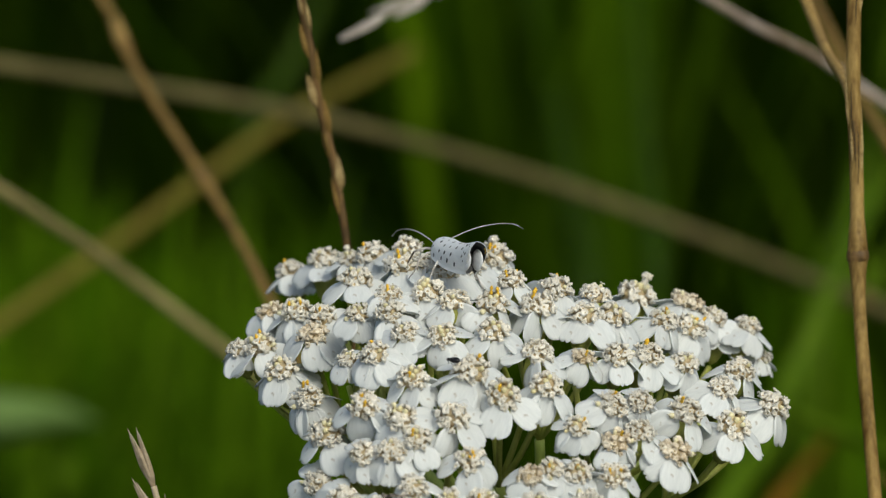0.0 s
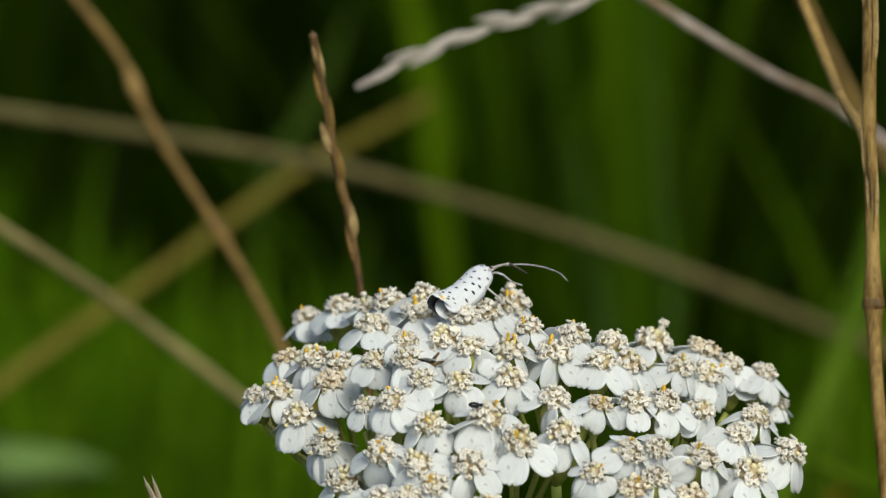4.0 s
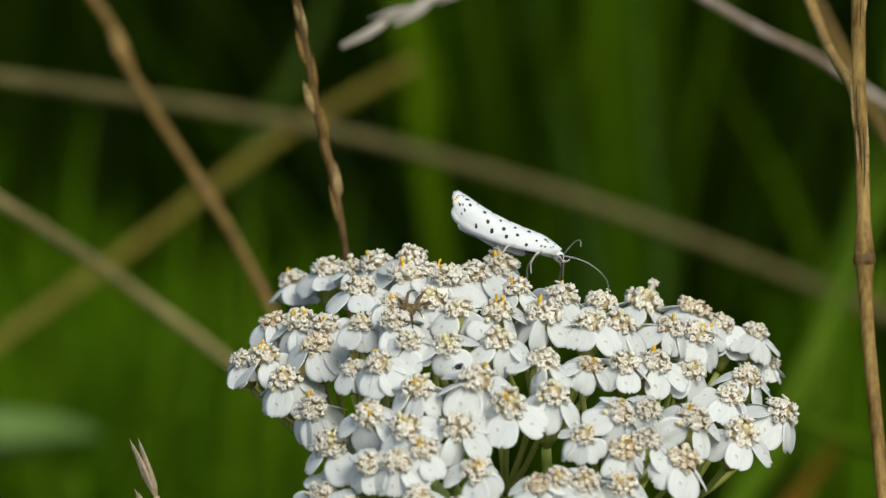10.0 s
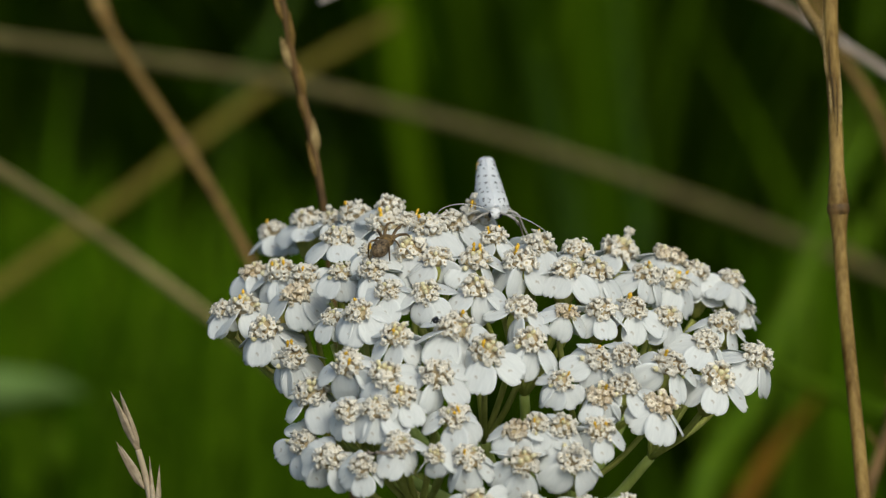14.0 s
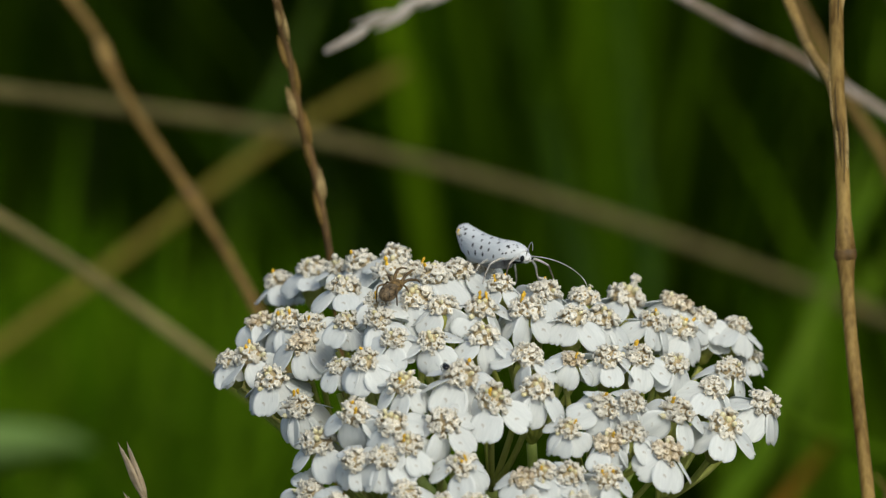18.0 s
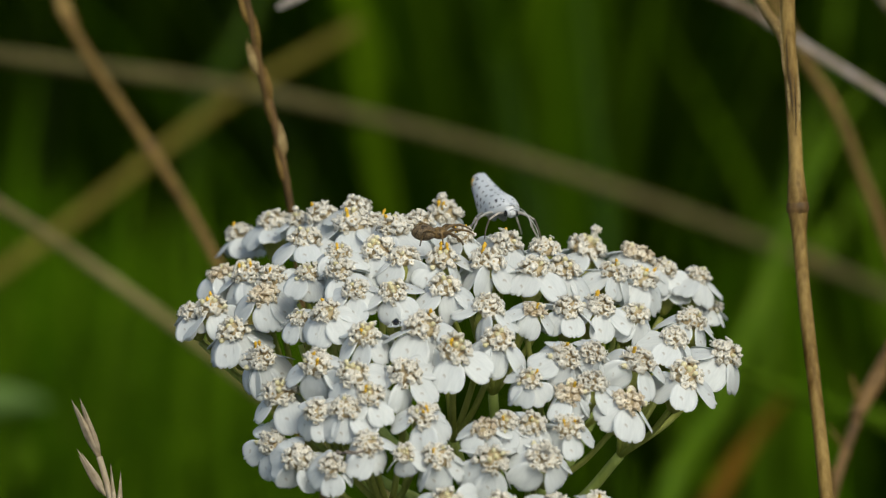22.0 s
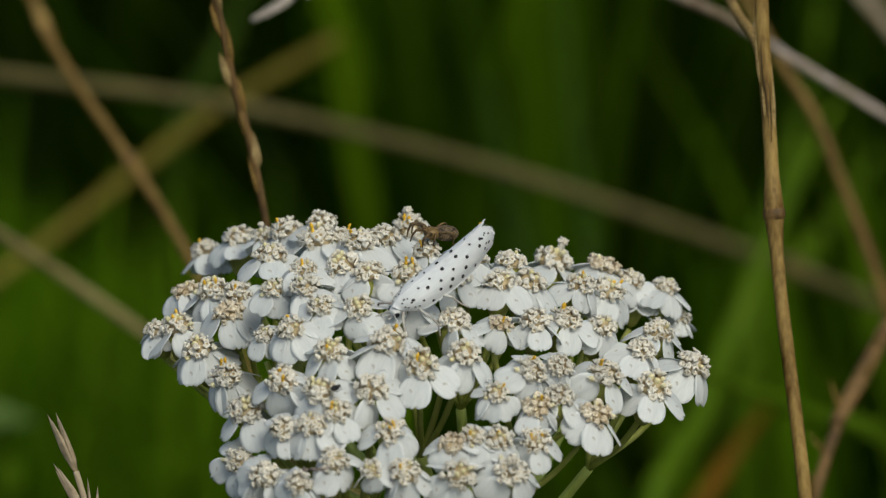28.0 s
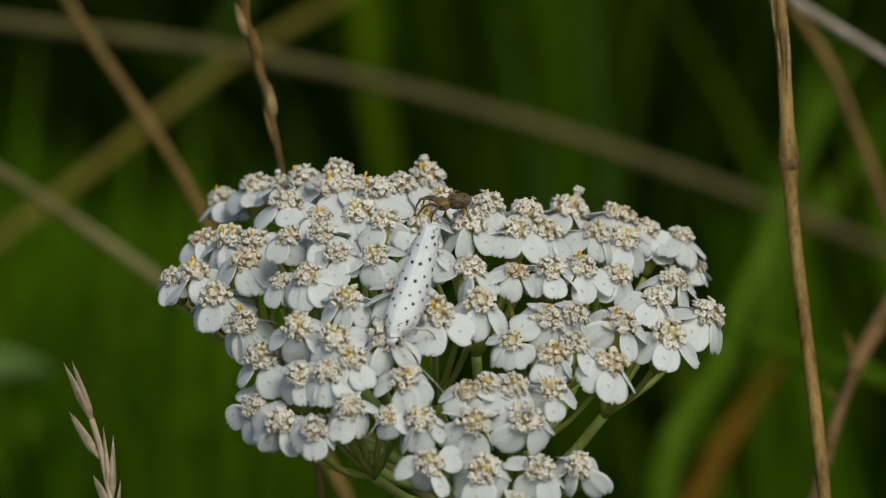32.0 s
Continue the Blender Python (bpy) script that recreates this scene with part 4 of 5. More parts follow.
def wing_mesh(side):
    rnd = random.Random(3)
    rows, cols = 26, 12
    verts, faces = [], []
    for layer in (0, 1):
        for i in range(rows + 1):
            for k in range(cols + 1):
                u, v = i / rows, k / cols
                p = wing_point(u, v * 1.05 - 0.05 if side > 0 else v)
                if side < 0:
                    p.z -= 0.015 * MM
                if i == rows:
                    p += Vector((rnd.uniform(-0.10, 0.06), 0, rnd.uniform(-0.03, 0.03))) * MM
                if layer:
                    c = Vector((p.x, 0, wing_point(u, 1).z * 0.6))
                    p = p + (c - p).normalized() * 0.05 * MM
                verts.append(Vector((p.x, p.y * side, p.z)))
    n = (rows + 1) * (cols + 1)
    for i in range(rows):
        for k in range(cols):
            a = i * (cols + 1) + k
            quad = (a, a + 1, a + cols + 2, a + cols + 1)
            faces.append(quad if side > 0 else quad[::-1])
            quad = (n + a, n + a + cols + 1, n + a + cols + 2, n + a + 1)
            faces.append(quad if side > 0 else quad[::-1])
    rim = [k for k in range(cols + 1)] + [i * (cols + 1) + cols for i in range(1, rows + 1)]
    rim += [rows * (cols + 1) + k for k in reversed(range(cols))] + [i * (cols + 1) for i in reversed(range(1, rows))]
    for a, b in zip(rim, rim[1:] + rim[:1]):
        faces.append((a, b, n + b, n + a))
    me = mesh_of("forewing", verts, faces, WING)
    me.materials.append(BELLY)
    me.polygons.foreach_set("material_index", [k % 2 if k < 2 * rows * cols else 0 for k in range(len(faces))])
    return me


def spot_mesh(u, v, size, side):
    verts = []
    for k in range(10):
        a = 2 * math.pi * k / 10
        uu, vv = u + size / 9.7 * math.cos(a), v + size / 2.6 * math.sin(a)
        p = wing_point(uu, vv)
        along_u, along_v = wing_point(uu + 0.01, vv) - wing_point(uu - 0.01, vv), wing_point(uu, vv + 0.01) - wing_point(uu, vv - 0.01)
        out = along_v.cross(along_u).normalized()
        if out.y * 0.4 + out.z < 0:
            out = -out
        p += out * 0.018 * MM
        verts.append(Vector((p.x, p.y * side, p.z)))
    return mesh_of("spot", verts, [tuple(range(10)) if side > 0 else tuple(reversed(range(10)))], SPOT, False)


def fringe_mesh(side):
    """Ragged scales along the wing's end."""
    rnd = random.Random(8)
    verts, faces = [], []
    for k in range(26):
        v = k / 26
        a, b = wing_point(0.985, v), wing_point(0.985, min(1, v + 0.06))
        out = (wing_point(1, v) - wing_point(0.9, v)).normalized() * rnd.uniform(0.15, 0.36) * MM
        n = len(verts)
        for p in (a, b, (a + b) / 2 + out, (a + b) / 2 + out * 0.5 + Vector((0, 0.05 * MM, 0.03 * MM))):
            verts.append(Vector((p.x, p.y * side, p.z)))
        faces += [(n, n + 1, n + 2), (n, n + 3, n + 2), (n + 1, n + 3, n + 2)]
    return mesh_of("fringe", verts, faces, FUZZ, False)


def build_moth():
    moth = thing("moth", (0, 0, 0.02), "small white ermine moth with rows of black dots, on the yarrow", "moth")
    part("abdomen", blob("abdomen", (3.3 * MM, 0.62 * MM, 0.62 * MM), BELLY, rings=12), moth, pose(-2.4 * MM, 0, -0.15 * MM), "dark grey abdomen")
    part("thorax", blob("thorax", (1.45 * MM, 0.72 * MM, 0.68 * MM), FUZZ, rings=10, wobble=0.04), moth, pose(1.1 * MM, 0, -0.08 * MM))
    head = part("head", blob("head", (0.46 * MM, 0.50 * MM, 0.44 * MM), FUZZ, wobble=0.08), moth, pose(2.48 * MM, 0, -0.34 * MM))
    feelers = []
    for side in (1, -1):
        wing = part("forewing", wing_mesh(side), moth)
        rnd = random.Random(17)
        for v, us in ((0.22, (0.87, 0.93)), (0.36, (0.90, 0.95)), (0.50, (0.91,)), (0.16, (0.10, 0.24, 0.36, 0.50, 0.64, 0.78)), (0.42, (0.16, 0.30, 0.44, 0.55, 0.70, 0.83)), (0.66, (0.08, 0.22, 0.40, 0.52, 0.66, 0.88)), (0.86, (0.30, 0.48, 0.60, 0.76)), (0.30, (0.055, 0.13, 0.93)), (0.55, (0.06, 0.12, 0.945)), (0.78, (0.12, 0.17, 0.92))):
            for u in us:
                size = rnd.uniform(0.10, 0.165) if 0.14 < u < 0.90 else rnd.uniform(0.06, 0.11)
                part("spot", spot_mesh(u + rnd.uniform(-0.012, 0.012), v + rnd.uniform(-0.05, 0.05), size, side), wing)
        part("hindwing_edge", blob("hindwing_edge", (1.2 * MM, 0.24 * MM, 0.88 * MM), WING, rings=10, wobble=0.02), moth, pose(-5.85 * MM, 0.50 * side * MM, 0.05 * MM, 0, 6, 0), "white hindwing edge inside the folded wing")
        part("fringe", fringe_mesh(side), wing, label="ragged white fringe at the wing tip")
        part("hindwing", blob("hindwing", (2.5 * MM, 0.10 * MM, 0.55 * MM), HINDWING, rings=10), moth, pose(-2.6 * MM, 0.42 * side * MM, -1.0 * MM, 0, 4, 0), "pale grey hindwing folded under the white one")
        part("eye", blob("eye", (0.24 * MM, 0.16 * MM, 0.26 * MM), EYE), head, pose(0.16 * MM, 0.44 * side * MM, -0.05 * MM))
        line = [(0, 0, 0), (1.6, 0, 0.36), (3.3, 0, 0.55), (5.0, 0, 0.42), (6.2, 0, 0.06), (6.9, 0, -0.5)]
        feelers.append(part("antenna", tube("antenna", [Vector((x, y * side, z)) * MM for x, y, z in line], (0.042 * MM, 0.020 * MM), LEG_WHITE, 6, 6), head, pose(0.3 * MM, 0.18 * side * MM, 0.2 * MM), "long thin white antenna"))
        for name, pts in (
                ("front_leg", [(1.9, 0.35, -0.45), (2.5, 1.1, -0.45), (3.0, 1.9, -0.85), (3.2, 2.2, -1.6), (3.5, 2.4, -2.4)]),
                ("middle_leg", [(1.0, 0.45, -0.55), (0.9, 1.5, -0.6), (0.6, 2.2, -1.1), (0.5, 2.5, -1.9), (0.8, 2.9, -2.7)]),
                ("hind_leg", [(0.1, 0.45, -0.5), (-1.2, 1.2, -0.8), (-1.8, 1.7, -1.3), (-2.0, 2.0, -2.0), (-2.5, 2.4, -2.8)])):
            pts = [Vector((x, y * side, z)) * MM for x, y, z in pts]
            leg = part(name, tube(name, pts[:3], (0.12 * MM, 0.085 * MM), LEG_GREY if name == "front_leg" else LEG_WHITE, 4, 7), moth)
            part("shin", tube("shin", pts[2:], (0.085 * MM, 0.05 * MM), LEG_DARK if name == "front_leg" else LEG_GREY, 5, 7), leg, label="dark slender shin" if name == "front_leg" else "")
        part("palp", tube("palp", [Vector((0.35, 0.15 * side, -0.2)) * MM, Vector((0.75, 0.2 * side, -0.15)) * MM, Vector((0.95, 0.22 * side, 0.1)) * MM], (0.09 * MM, 0.03 * MM), LEG_WHITE, 3, 6), head)
    for u, v, size in ((0.965, 0.42, 0.13), (0.975, 0.50, 0.10), (0.95, 0.55, 0.08)):
        p = wing_point(u, v)
        part("pollen_grain", blob("pollen_grain", (size * MM, size * MM, size * 0.8 * MM), STAMEN, rings=6, sides=8, wobble=0.15), moth, pose(p.x, -p.y, p.z), "yellow pollen grain stuck to the wing")
    return moth, feelers


# ---- the crab spider ----
def build_spider():
    SPAN = 0.72 * MM
    spider = thing("crab_spider", (0, 0, 0.01), "mottled brown crab spider with long front legs, hunting on the yarrow", "spider")
    part("abdomen", blob("abdomen", (1.45 * SPAN, 1.00 * SPAN, 0.90 * SPAN), SPIDER_BROWN, rings=12, sides=16, wobble=0.03), spider)
    part("carapace", blob("carapace", (1.00 * SPAN, 0.85 * SPAN, 0.70 * SPAN), SPIDER_AMBER, rings=10, sides=14), spider, pose(1.75 * SPAN, 0, 0.0))
    shins = []
    for side in (1, -1):
        for root, ways, knee in (
                (2.2, ((0.9, 0.6, 0.65), (1.9, 0.80, 0.75), (3.4, 0.55, 0.15)), 60),
                (1.95, ((0.6, 1.1, 0.45), (1.4, 1.7, 0.25), (2.3, 1.8, -0.6)), 50),
                (1.7, ((0.0, 0.9, 0.3), (0.15, 1.3, -0.1), (0.3, 1.5, -0.8)), 0),
                (1.4, ((-0.9, 0.9, 0.6), (-1.7, 1.2, 0.5), (-2.0, 1.3, -1.1)), 0)):
            pts = [Vector((root, 0.45 * side, 0)) * SPAN] + [Vector((root + x, y * side, z)) * SPAN for x, y, z in ways]
            if knee:
                leg = part("leg", tube("leg", pts[:3], (0.21 * SPAN, 0.15 * SPAN), SPIDER_LEG, 5, 8), spider)
                reach = pts[3] - pts[2]
                shin = part("shin", tube("shin", [Vector((0, 0, 0)), reach * 0.5 + Vector((0, 0, 0.12 * SPAN)), reach], (0.15 * SPAN, 0.07 * SPAN), SPIDER_LEG, 5, 8), leg, pose(*pts[2]))
                shins.append((shin, tuple(pts[2]), knee))
            else:
                part("leg", tube("leg", pts, (0.16 * SPAN, 0.07 * SPAN), SPIDER_LEG, 5, 8), spider)
        for k in range(2):
            part("eye", blob("eye", (0.07 * SPAN, 0.07 * SPAN, 0.07 * SPAN), EYE, rings=6, sides=8), spider, pose((2.6 - 0.12 * k) * SPAN, (0.15 + 0.2 * k) * side * SPAN, (0.28 + 0.1 * k) * SPAN))
    return spider, shins


def build_beetle():
    beetle = thing("beetle", (0, 0, 0.01), "tiny shiny black beetle crawling over the white petals", "beetle")
    part("body", blob("body", (0.50 * MM, 0.28 * MM, 0.24 * MM), BEETLE), beetle)
    part("head", blob("head", (0.16 * MM, 0.17 * MM, 0.14 * MM), BEETLE), beetle, pose(0.58 * MM, 0, 0))
    for side in (1, -1):
        for x in (-0.25, 0.1, 0.4):
            part("leg", tube("leg", [Vector((x, 0.25 * side, 0)) * MM, Vector((x, 0.32 * side, -0.05)) * MM, Vector((x, 0.36 * side, -0.22)) * MM], 0.025 * MM, BEETLE, 2, 5), beetle)
    return beetle


# ---- what moves ----
SWAY = [
    (0, 0.017, -0.007),
    (0.5, 0.027, -0.012),
    (1, 0.029, -0.007),
    (1.5, 0.014, -0.002),
    (2, -0.001, 0.004),
    (2.5, -0.017, 0),
    (3, -0.012, 0.004),
    (3.5, 0, 0.002),
    (4, -0.006, 0.005),
    (4.5, -0.003, -0.002),
    (6.5, -0.005, -0.007),
    (7, -0.008, 0.003),
    (7.5, -0.001, 0.007),
    (8, -0.012, 0.005),
    (8.5, 0.024, 0.006),
    (9, 0.022, -0.014),
    (9.5, 0.037, 0.01),
    (10, 0.057, 0.006),
    (10.5, 0.072, 0.016),
    (11, 0.087, -0.001),
    (11.5, 0.083, 0.013),
    (12, 0.086, 0.014),
    (12.5, 0.093, 0.016),
    (13, 0.053, 0.006),
    (13.5, 0, 0.009),
    (14, -0.017, 0.008),
    (14.5, -0.005, 0.003),
    (16.5, -0.012, 0.006),
    (17, -0.017, 0),
    (17.5, -0.001, 0.002),
    (18, -0.011, 0.001),
    (18.5, -0.003, 0),
    (19, 0.003, -0.001),
    (19.5, -0.029, -0.018),
    (20, 0.047, -0.054),
    (20.5, -0.063, 0.118),
    (21, -0.126, 0.069),
    (21.5, 0.087, -0.007),
    (22, -0.095, 0.093),
    (22.5, -0.036, 0.073),
    (23, 0.073, -0.135),
    (23.5, -0.006, -0.166),
    (24, 0.002, -0.16),
    (24.5, 0.04, -0.063),
    (25, -0.068, -0.059),
    (25.5, 0.013, -0.065),
    (27.5, -0.032, 0),
    (28, -0.007, -0.016),
    (28.5, -0.015, -0.02),
    (29, -0.014, -0.016),
    (29.5, -0.042, -0.014),
    (30, -0.043, -0.004),
    (30.5, -0.037, -0.012),
    (31, -0.054, -0.007),
    (31.5, -0.026, -0.007),
    (32, -0.046, -0.009),
]
MOTH_ROWS = [
    (0, -0.00455, 0.00551, 0.00704, 10.2, 16.3, 109.6),
    (0.3, -0.0047, 0.00457, 0.00718, 9.4, 22.3, 108.3),
    (0.5, -0.00479, 0.00407, 0.00725, 8.9, 22.6, 107.4),
    (0.7, -0.00433, 0.00712, 0.00668, 3.4, 14.1, 96.2),
    (1, -0.00424, 0.00714, 0.00667, -9.5, 6.4, 95.1),
    (1.5, -0.00421, 0.00801, 0.00649, -9.6, 3.3, 95.5),
    (2, -0.00346, 0.00800, 0.00648, -13.5, 10.1, 84.1),
    (2.5, -0.00365, 0.00979, 0.00602, -13.9, 3.9, 84.5),
    (3, -0.00408, 0.01372, 0.00453, -15.1, 0.3, 81.8),
    (3.5, -0.00445, 0.01307, 0.00479, -40.3, 7.8, 72.6),
    (4, -0.00387, 0.01199, 0.00523, -41.2, 3.1, 70.4),
    (4.5, -0.00329, 0.01518, 0.00375, -44.2, -3.1, 59.6),
    (6.5, -0.00321, 0.01511, 0.00467, -43.2, 1, 62.4),
    (7, -0.00267, 0.01513, 0.00505, -43.5, 2.9, 59.1),
    (7.5, -0.00269, 0.01505, 0.00545, -43, 4.2, 61.6),
    (8, -0.0017, 0.01512, 0.00525, -26.2, 5.7, 32.6),
    (8.5, 0.00013, 0.01486, 0.00479, -31.3, 11.6, 3.2),
    (9, 0.00131, 0.01493, 0.00388, -34.9, 26.3, -12.4),
    (9.5, 0.00193, 0.01485, 0.00314, -32.4, 19.1, -23.4),
    (10, 0.00188, 0.01468, 0.00361, -32.9, 19.1, -8.4),
    (10.5, 0.00125, 0.01458, 0.00377, -28, 3, -29.5),
    (11, 0.00097, 0.01447, 0.00357, -18.3, 0.4, -56.7),
    (11.5, 0.00106, 0.01448, 0.00348, -14.7, 5.0, -65.4),
    (12, 0.00107, 0.01446, 0.00339, -17.1, 1.4, -59.7),
    (12.5, 0.00112, 0.01440, 0.00348, -17.0, 1.0, -59.7),
    (13, 0.00031, 0.01472, 0.00320, -12.1, 5.7, -70.4),
    (13.5, -0.00002, 0.01424, 0.00336, 3.4, -4.9, -96.0),
    (14, 0.00059, 0.01306, 0.00378, -2.6, -9.8, -85.4),
    (14.5, 0.00118, 0.01513, 0.00316, -5.1, -22.3, -80.1),
    (16.5, 0.00047, 0.01515, 0.00341, -6.1, -22.6, -78.2),
    (17, 0.00041, 0.00954, 0.00527, -7.9, -12.6, -75.3),
    (17.5, 0.00160, 0.01198, 0.00418, -16.0, -10.6, -59.0),
    (18, 0.00146, 0.01039, 0.00491, -16.7, -17.4, -56.4),
    (18.5, 0.00199, 0.01069, 0.00466, -17.2, -11.5, -56.1),
    (19, 0.00243, 0.00752, 0.00549, -10.0, -8.6, -71.6),
    (19.5, 0.00221, 0.01181, 0.00453, -7.5, -20, -75.5),
    (20, 0.00205, 0.00791, 0.00559, -2.6, -15.8, -85.2),
    (20.5, 0.00351, 0.0093, 0.00539, -0.6, -15.7, -88.8),
    (21, 0.00381, 0.01069, 0.00496, -6.5, -19.4, -77.6),
    (21.5, 0.00376, 0.01118, 0.00411, -7.8, -20, -75),
    (22, 0.00477, 0.01169, 0.00436, -8, -18.1, -74.6),
    (22.5, 0.00482, 0.01329, 0.00351, -7.6, -18.7, -75.3),
    (23, 0.00171, 0.00713, 0.00539, 4.6, -5.9, -98.2),
    (23.5, 0.00111, 0.00785, 0.00534, 11.5, -15.3, -112.1),
    (24, 0.0018, 0.00549, 0.00563, 8, -8.8, -104.6),
    (24.5, 0.00292, 0.00621, 0.00535, 7.8, -8.7, -104.3),
    (25, 0.00229, 0.00373, 0.00608, 7.9, 3.9, -102.7),
    (25.5, 0.00142, 0.00159, 0.00638, 7, 6.5, -100.9),
    (27.5, 0.00069, -0.00569, 0.00616, -14.1, 36.6, -133.3),
    (28, -0.0001, -0.00537, 0.00638, -18.2, 26.9, -154.6),
    (28.5, -0.00098, -0.00606, 0.00632, -15.5, 8.8, -144),
    (29, -0.00131, -0.0061, 0.00636, -15.7, 6, -144.5),
    (29.5, -0.00227, -0.00687, 0.00621, -15.9, 12.4, -145.9),
    (30, -0.00262, -0.00902, 0.00558, -17.9, 31.1, -150.5),
    (30.5, -0.0034, -0.01078, 0.00499, -13.3, 28.2, -132.7),
    (31, -0.00266, -0.01076, 0.00489, -9.3, 22.1, -119.1),
    (31.5, -0.00298, -0.01173, 0.00458, -9.6, 24.7, -119.9),
    (32, -0.0027, -0.01283, 0.00399, -8.5, 35.6, -115.3),
]
SPIDER_ROWS = [
    (0, -0.00786, -0.00264, 0.0025, -0.4, -5.7, 71.6),
    (2, -0.00778, -0.0025, 0.00282, -0.4, -5.4, 71.6),
    (4.5, -0.00805, -0.00248, 0.00398, -0.7, -5.5, 71.4),
    (6.5, -0.00835, -0.00247, 0.00437, -1.1, -5.6, 71.2),
    (9, -0.00837, -0.00239, 0.005, -1.1, -5.4, 71),
    (12, -0.00816, -0.00276, 0.00619, -0.8, -6, 72.9),
    (13, -0.00835, -0.00169, 0.00651, -1.5, -4.1, 70.8),
    (14.5, -0.0084, -0.00087, 0.00667, -2, -2.7, 68.4),
    (16.5, -0.00824, -0.00077, 0.00668, -1.9, -2.4, 68.3),
    (18, -0.00828, -0.00036, 0.00671, -2.1, -1.8, 64.4),
    (19, -0.00806, 0.00083, 0.00675, -2.4, -1.7, 21),
    (19.5, -0.00688, 0.00154, 0.00679, -3.2, -0.1, 12.6),
    (20, -0.00714, 0.00123, 0.00679, -2.6, -0.9, 5),
    (20.5, -0.00457, 0.00212, 0.00678, -4.4, 2, -5.3),
    (21, -0.00397, 0.00235, 0.00675, -5.4, 1.8, -15.6),
    (21.5, -0.0038, 0.00089, 0.00658, -1.8, 3.4, -0.3),
    (22, -0.00164, 0.00289, 0.00633, -4.6, 7.2, 9.6),
    (22.5, -0.00147, 0.00239, 0.00616, -1.4, 8, 26),
    (23, -0.00237, 0.00226, 0.00595, 0.4, 7, 43.4),
    (24, -0.00183, 0.00289, 0.00586, 3.5, 7.7, 67.7),
    (25, -0.00066, 0.00484, 0.00573, 7.5, 9.7, 89.4),
    (25.5, -0.00013, 0.00555, 0.0057, 10.9, 8.4, 105.5),
    (26.5, 0.00052, 0.00531, 0.00591, 12, -7, 168.6),
    (27.5, 0.00157, 0.00578, 0.00561, -0.3, -15.1, -165),
    (28, 0.00215, 0.00600, 0.00555, -4, -12, -160),
    (28.25, 0.00240, 0.00580, 0.00583, -6, -8, -100),
    (28.5, 0.00208, 0.00550, 0.00563, -8, -2, -40),
    (28.8, 0.00237, 0.00520, 0.00585, -9, 2, -25),
    (29, 0.00228, 0.00510, 0.00576, -9, 4, -20),
    (29.5, 0.00236, 0.00495, 0.00608, -9, 14, -30),
    (29.8, 0.00236, 0.00450, 0.00600, -8, 24, -40),
    (30.1, 0.00200, 0.00400, 0.00586, -8, 24, -60),
    (30.4, 0.00224, 0.00320, 0.00588, -8, 16, -110),
    (30.7, 0.00202, 0.00240, 0.00585, -8, 8, -140),
    (31, 0.00214, 0.00130, 0.00674, -8, 6, -158),
    (31.3, 0.00203, 0.00100, 0.00680, -6, 5, -166),
    (31.6, 0.00180, 0.00080, 0.00647, -6, 4, -168),
    (32, 0.00189, 0.00080, 0.00656, -5, 4, -166),
]


# how far the spider's front legs are bent at the knee
SPIDER_KNEES = [(0, 0), (26, 0), (27.5, 0.9), (30.4, 1), (31.2, 0.6), (32, 0.6)]
BEETLE_ROWS = [
    (0, -0.00383, -0.00979, 0.00497, 0, 10, 150),
    (2, -0.00344, -0.00914, 0.00514, 0, 10, 10),
    (4, -0.00352, -0.00946, 0.00502, 0, 10, 20),
    (9, -0.00381, -0.00974, 0.005, 0, 10, 60),
    (13, -0.00394, -0.01011, 0.00497, 0, 10, 80),
    (19, -0.00366, -0.00975, 0.00496, 0, 10, 100),
    (20, -0.00395, -0.00993, 0.005, 0, 10, 95),
    (21.5, -0.0036, -0.01011, 0.00503, 0, 10, 90),
    (23, -0.00467, -0.00986, 0.00509, 0, 10, 75),
    (24.5, -0.00426, -0.01212, 0.00417, 0, 10, 60),
    (25.5, -0.00461, -0.01198, 0.00417, 0, 10, 30),
    (27.6, -0.00639, -0.01440, 0.00195, 0, 10, 10),
    (28, -0.00679, -0.01480, 0.00280, 0, 10, 60),
    (28.3, -0.00842, -0.01400, 0.00324, 0, 10, 150),
    (28.6, -0.00923, -0.01520, 0.00336, 0, 10, 165),
    (29, -0.00926, -0.01580, 0.00309, 0, 10, 190),
    (29.5, -0.00959, -0.01600, 0.00269, 0, 10, 215),
    (29.8, -0.00982, -0.01600, 0.00236, 0, 10, 220),
    (30.2, -0.00980, -0.01000, -0.00332, 0, 40, 220),
    (32, -0.00980, -0.01000, -0.00352, 0, 40, 220),
]


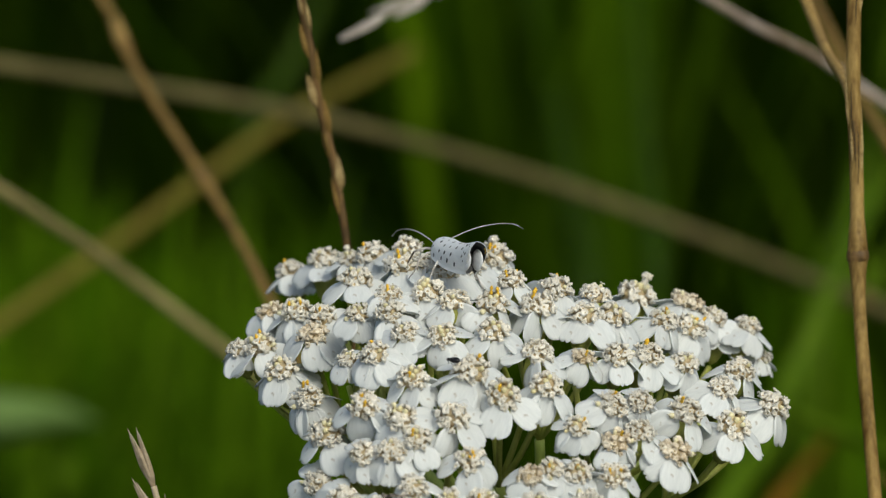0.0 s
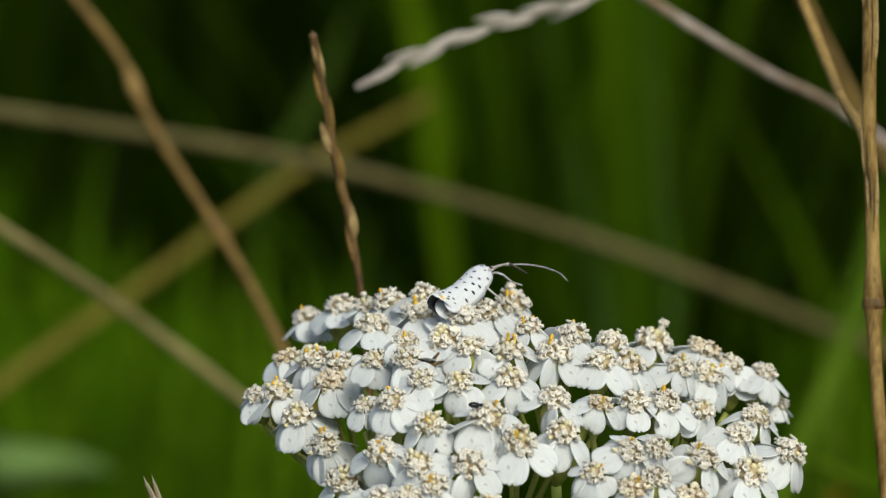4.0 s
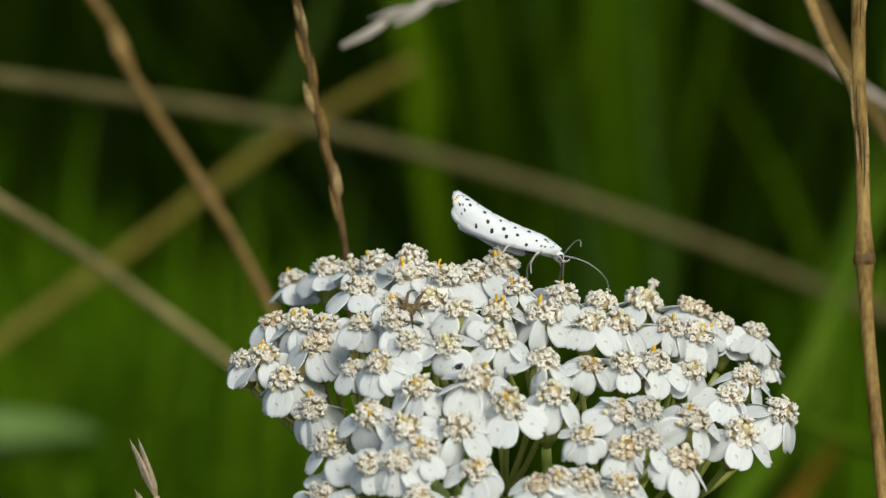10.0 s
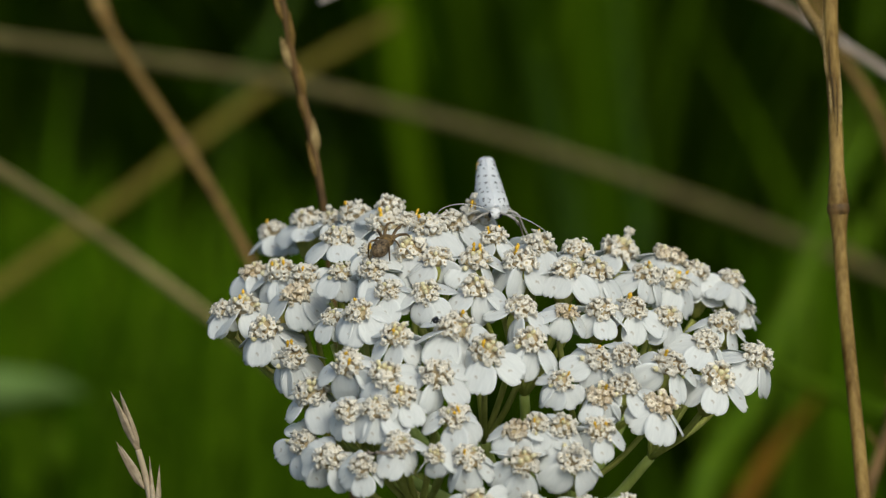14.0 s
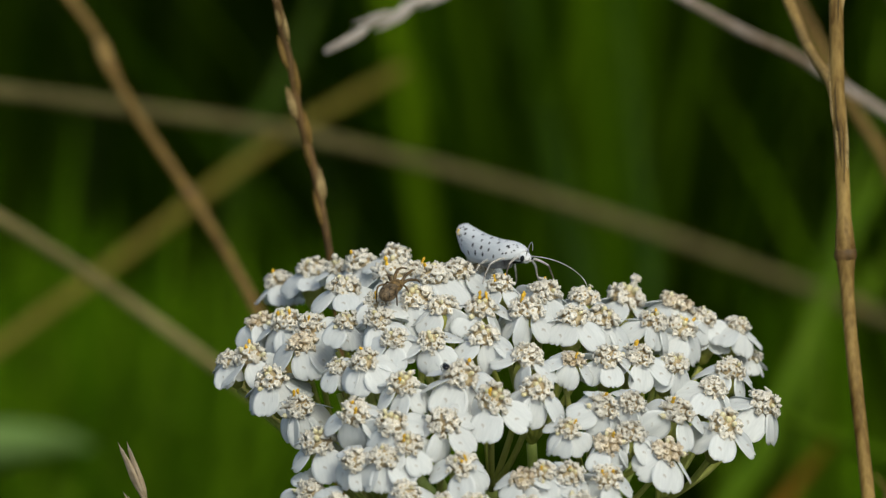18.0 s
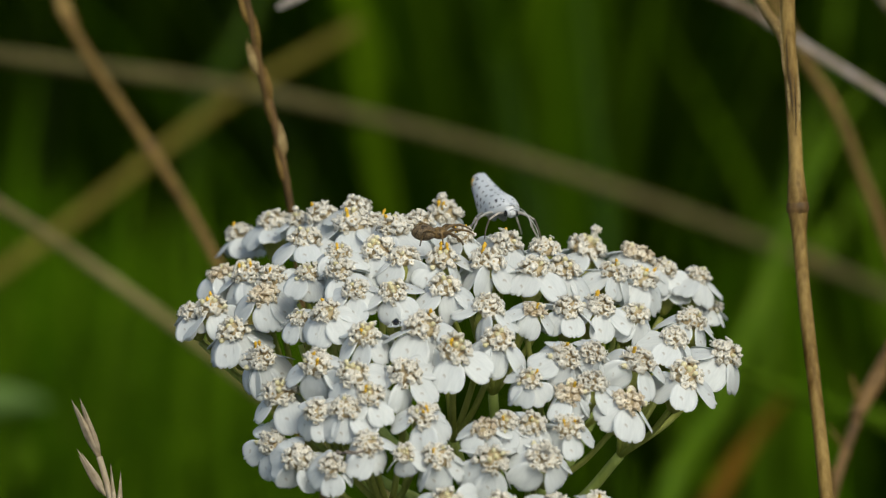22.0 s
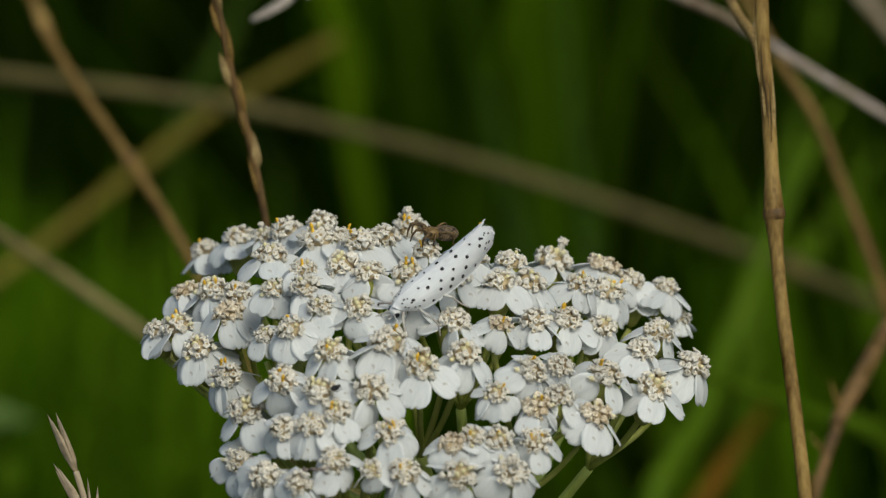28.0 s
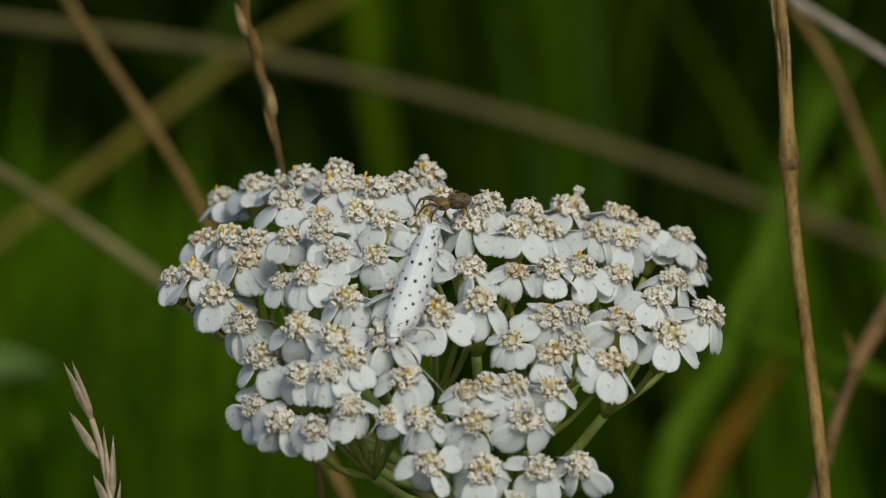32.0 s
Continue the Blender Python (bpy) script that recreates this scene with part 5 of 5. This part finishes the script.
# how far each antenna is swung outwards and raised, in degrees
FEELER_LEFT = [(0, 13, 0), (1, 34, -8), (3, 59, -17), (7, 53, 23), (8, 22, -40), (9, 73, 4), (10, 46, -3), (11, 3, 2), (12, 21, 31), (13, 15, 14), (14, 40, -6), (17, 30, -6), (18, 15, -13), (19, 7, 1), (20, 5, 39), (21, 27, -13), (22, 3, -8), (24, 35, -35), (30, 82, 10), (32, 60, 5)]
FEELER_RIGHT = [(0, -101, 19), (1, -100, -17), (2, -59, -4), (3, -86, -51), (4, -44, -42), (7, -11, -22), (8, -20, -42), (9, -60, -12), (10, -83, 9), (13, -49, 13), (14, -48, 14), (24, 5, -8), (30, -51, -34), (32, -55, -15)]


SPIKE_SWAY = [(0, 0.02), (2, 0.01), (8, -0.02), (18, -0.03), (19.5, -0.03), (20, 0.14), (20.5, 0.02), (21, 0.02), (21.5, 0.06), (22, 0.07), (22.5, 0.09), (23, 0.17), (23.5, 0.11), (24, 0.10), (24.5, 0.16), (25, 0.09), (25.5, 0.10), (28, 0.06), (32, 0.05)]
# sideways lean of the brown stem in the wind, in degrees
STEM_SWAY = [(0, 0.03), (2, 0.02), (4, -0.01), (8, -0.01), (9, 0.02), (12, 0.02), (14.5, 0.02), (18, 0.02), (19.5, 0.03), (20, 0.22), (20.5, 0.09), (21, 0.15), (22, 0.12), (22.5, 0.09), (23, 0.52), (23.5, 0.40), (24, 0.33), (24.5, 0.31), (25, 0.44), (25.5, 0.36), (27.5, 0.18), (29, 0.13), (32, 0.075)]


def motions():
    for stem, rows in ((swaying_stem, STEM_SWAY), (swaying_spike, SPIKE_SWAY)):
        at = stem.location.copy()
        walk(stem, [(t, pose(*at, 0, lean, 0)) for t, lean in rows])
    walk(yarrow, [(t, pose(*FOOT, rx, ry, 0)) for t, rx, ry in SWAY])
    walk(moth, [(row[0], pose(*row[1:])) for row in MOTH_ROWS])
    for antenna, side, rows in zip(antennae, (1, -1), (FEELER_LEFT, FEELER_RIGHT)):
        walk(antenna, [(t, pose(0.3 * MM, 0.18 * side * MM, 0.2 * MM, 0, -up, out)) for t, out, up in rows])
    walk(beetle, [(row[0], pose(*row[1:])) for row in BEETLE_ROWS])
    for shin, at, knee in spider_shins:
        walk(shin, [(t, pose(*at, 0, knee * bent, 0)) for t, bent in SPIDER_KNEES])
    walk(spider, [(row[0], pose(*row[1:])) for row in SPIDER_ROWS])


build_ground()
build_meadow()
build_leaves()
swaying_stem, swaying_spike = build_dry_grass()
build_near_spike()
yarrow = build_yarrow()
moth, antennae = build_moth()
spider, spider_shins = build_spider()
beetle = build_beetle()
motions()
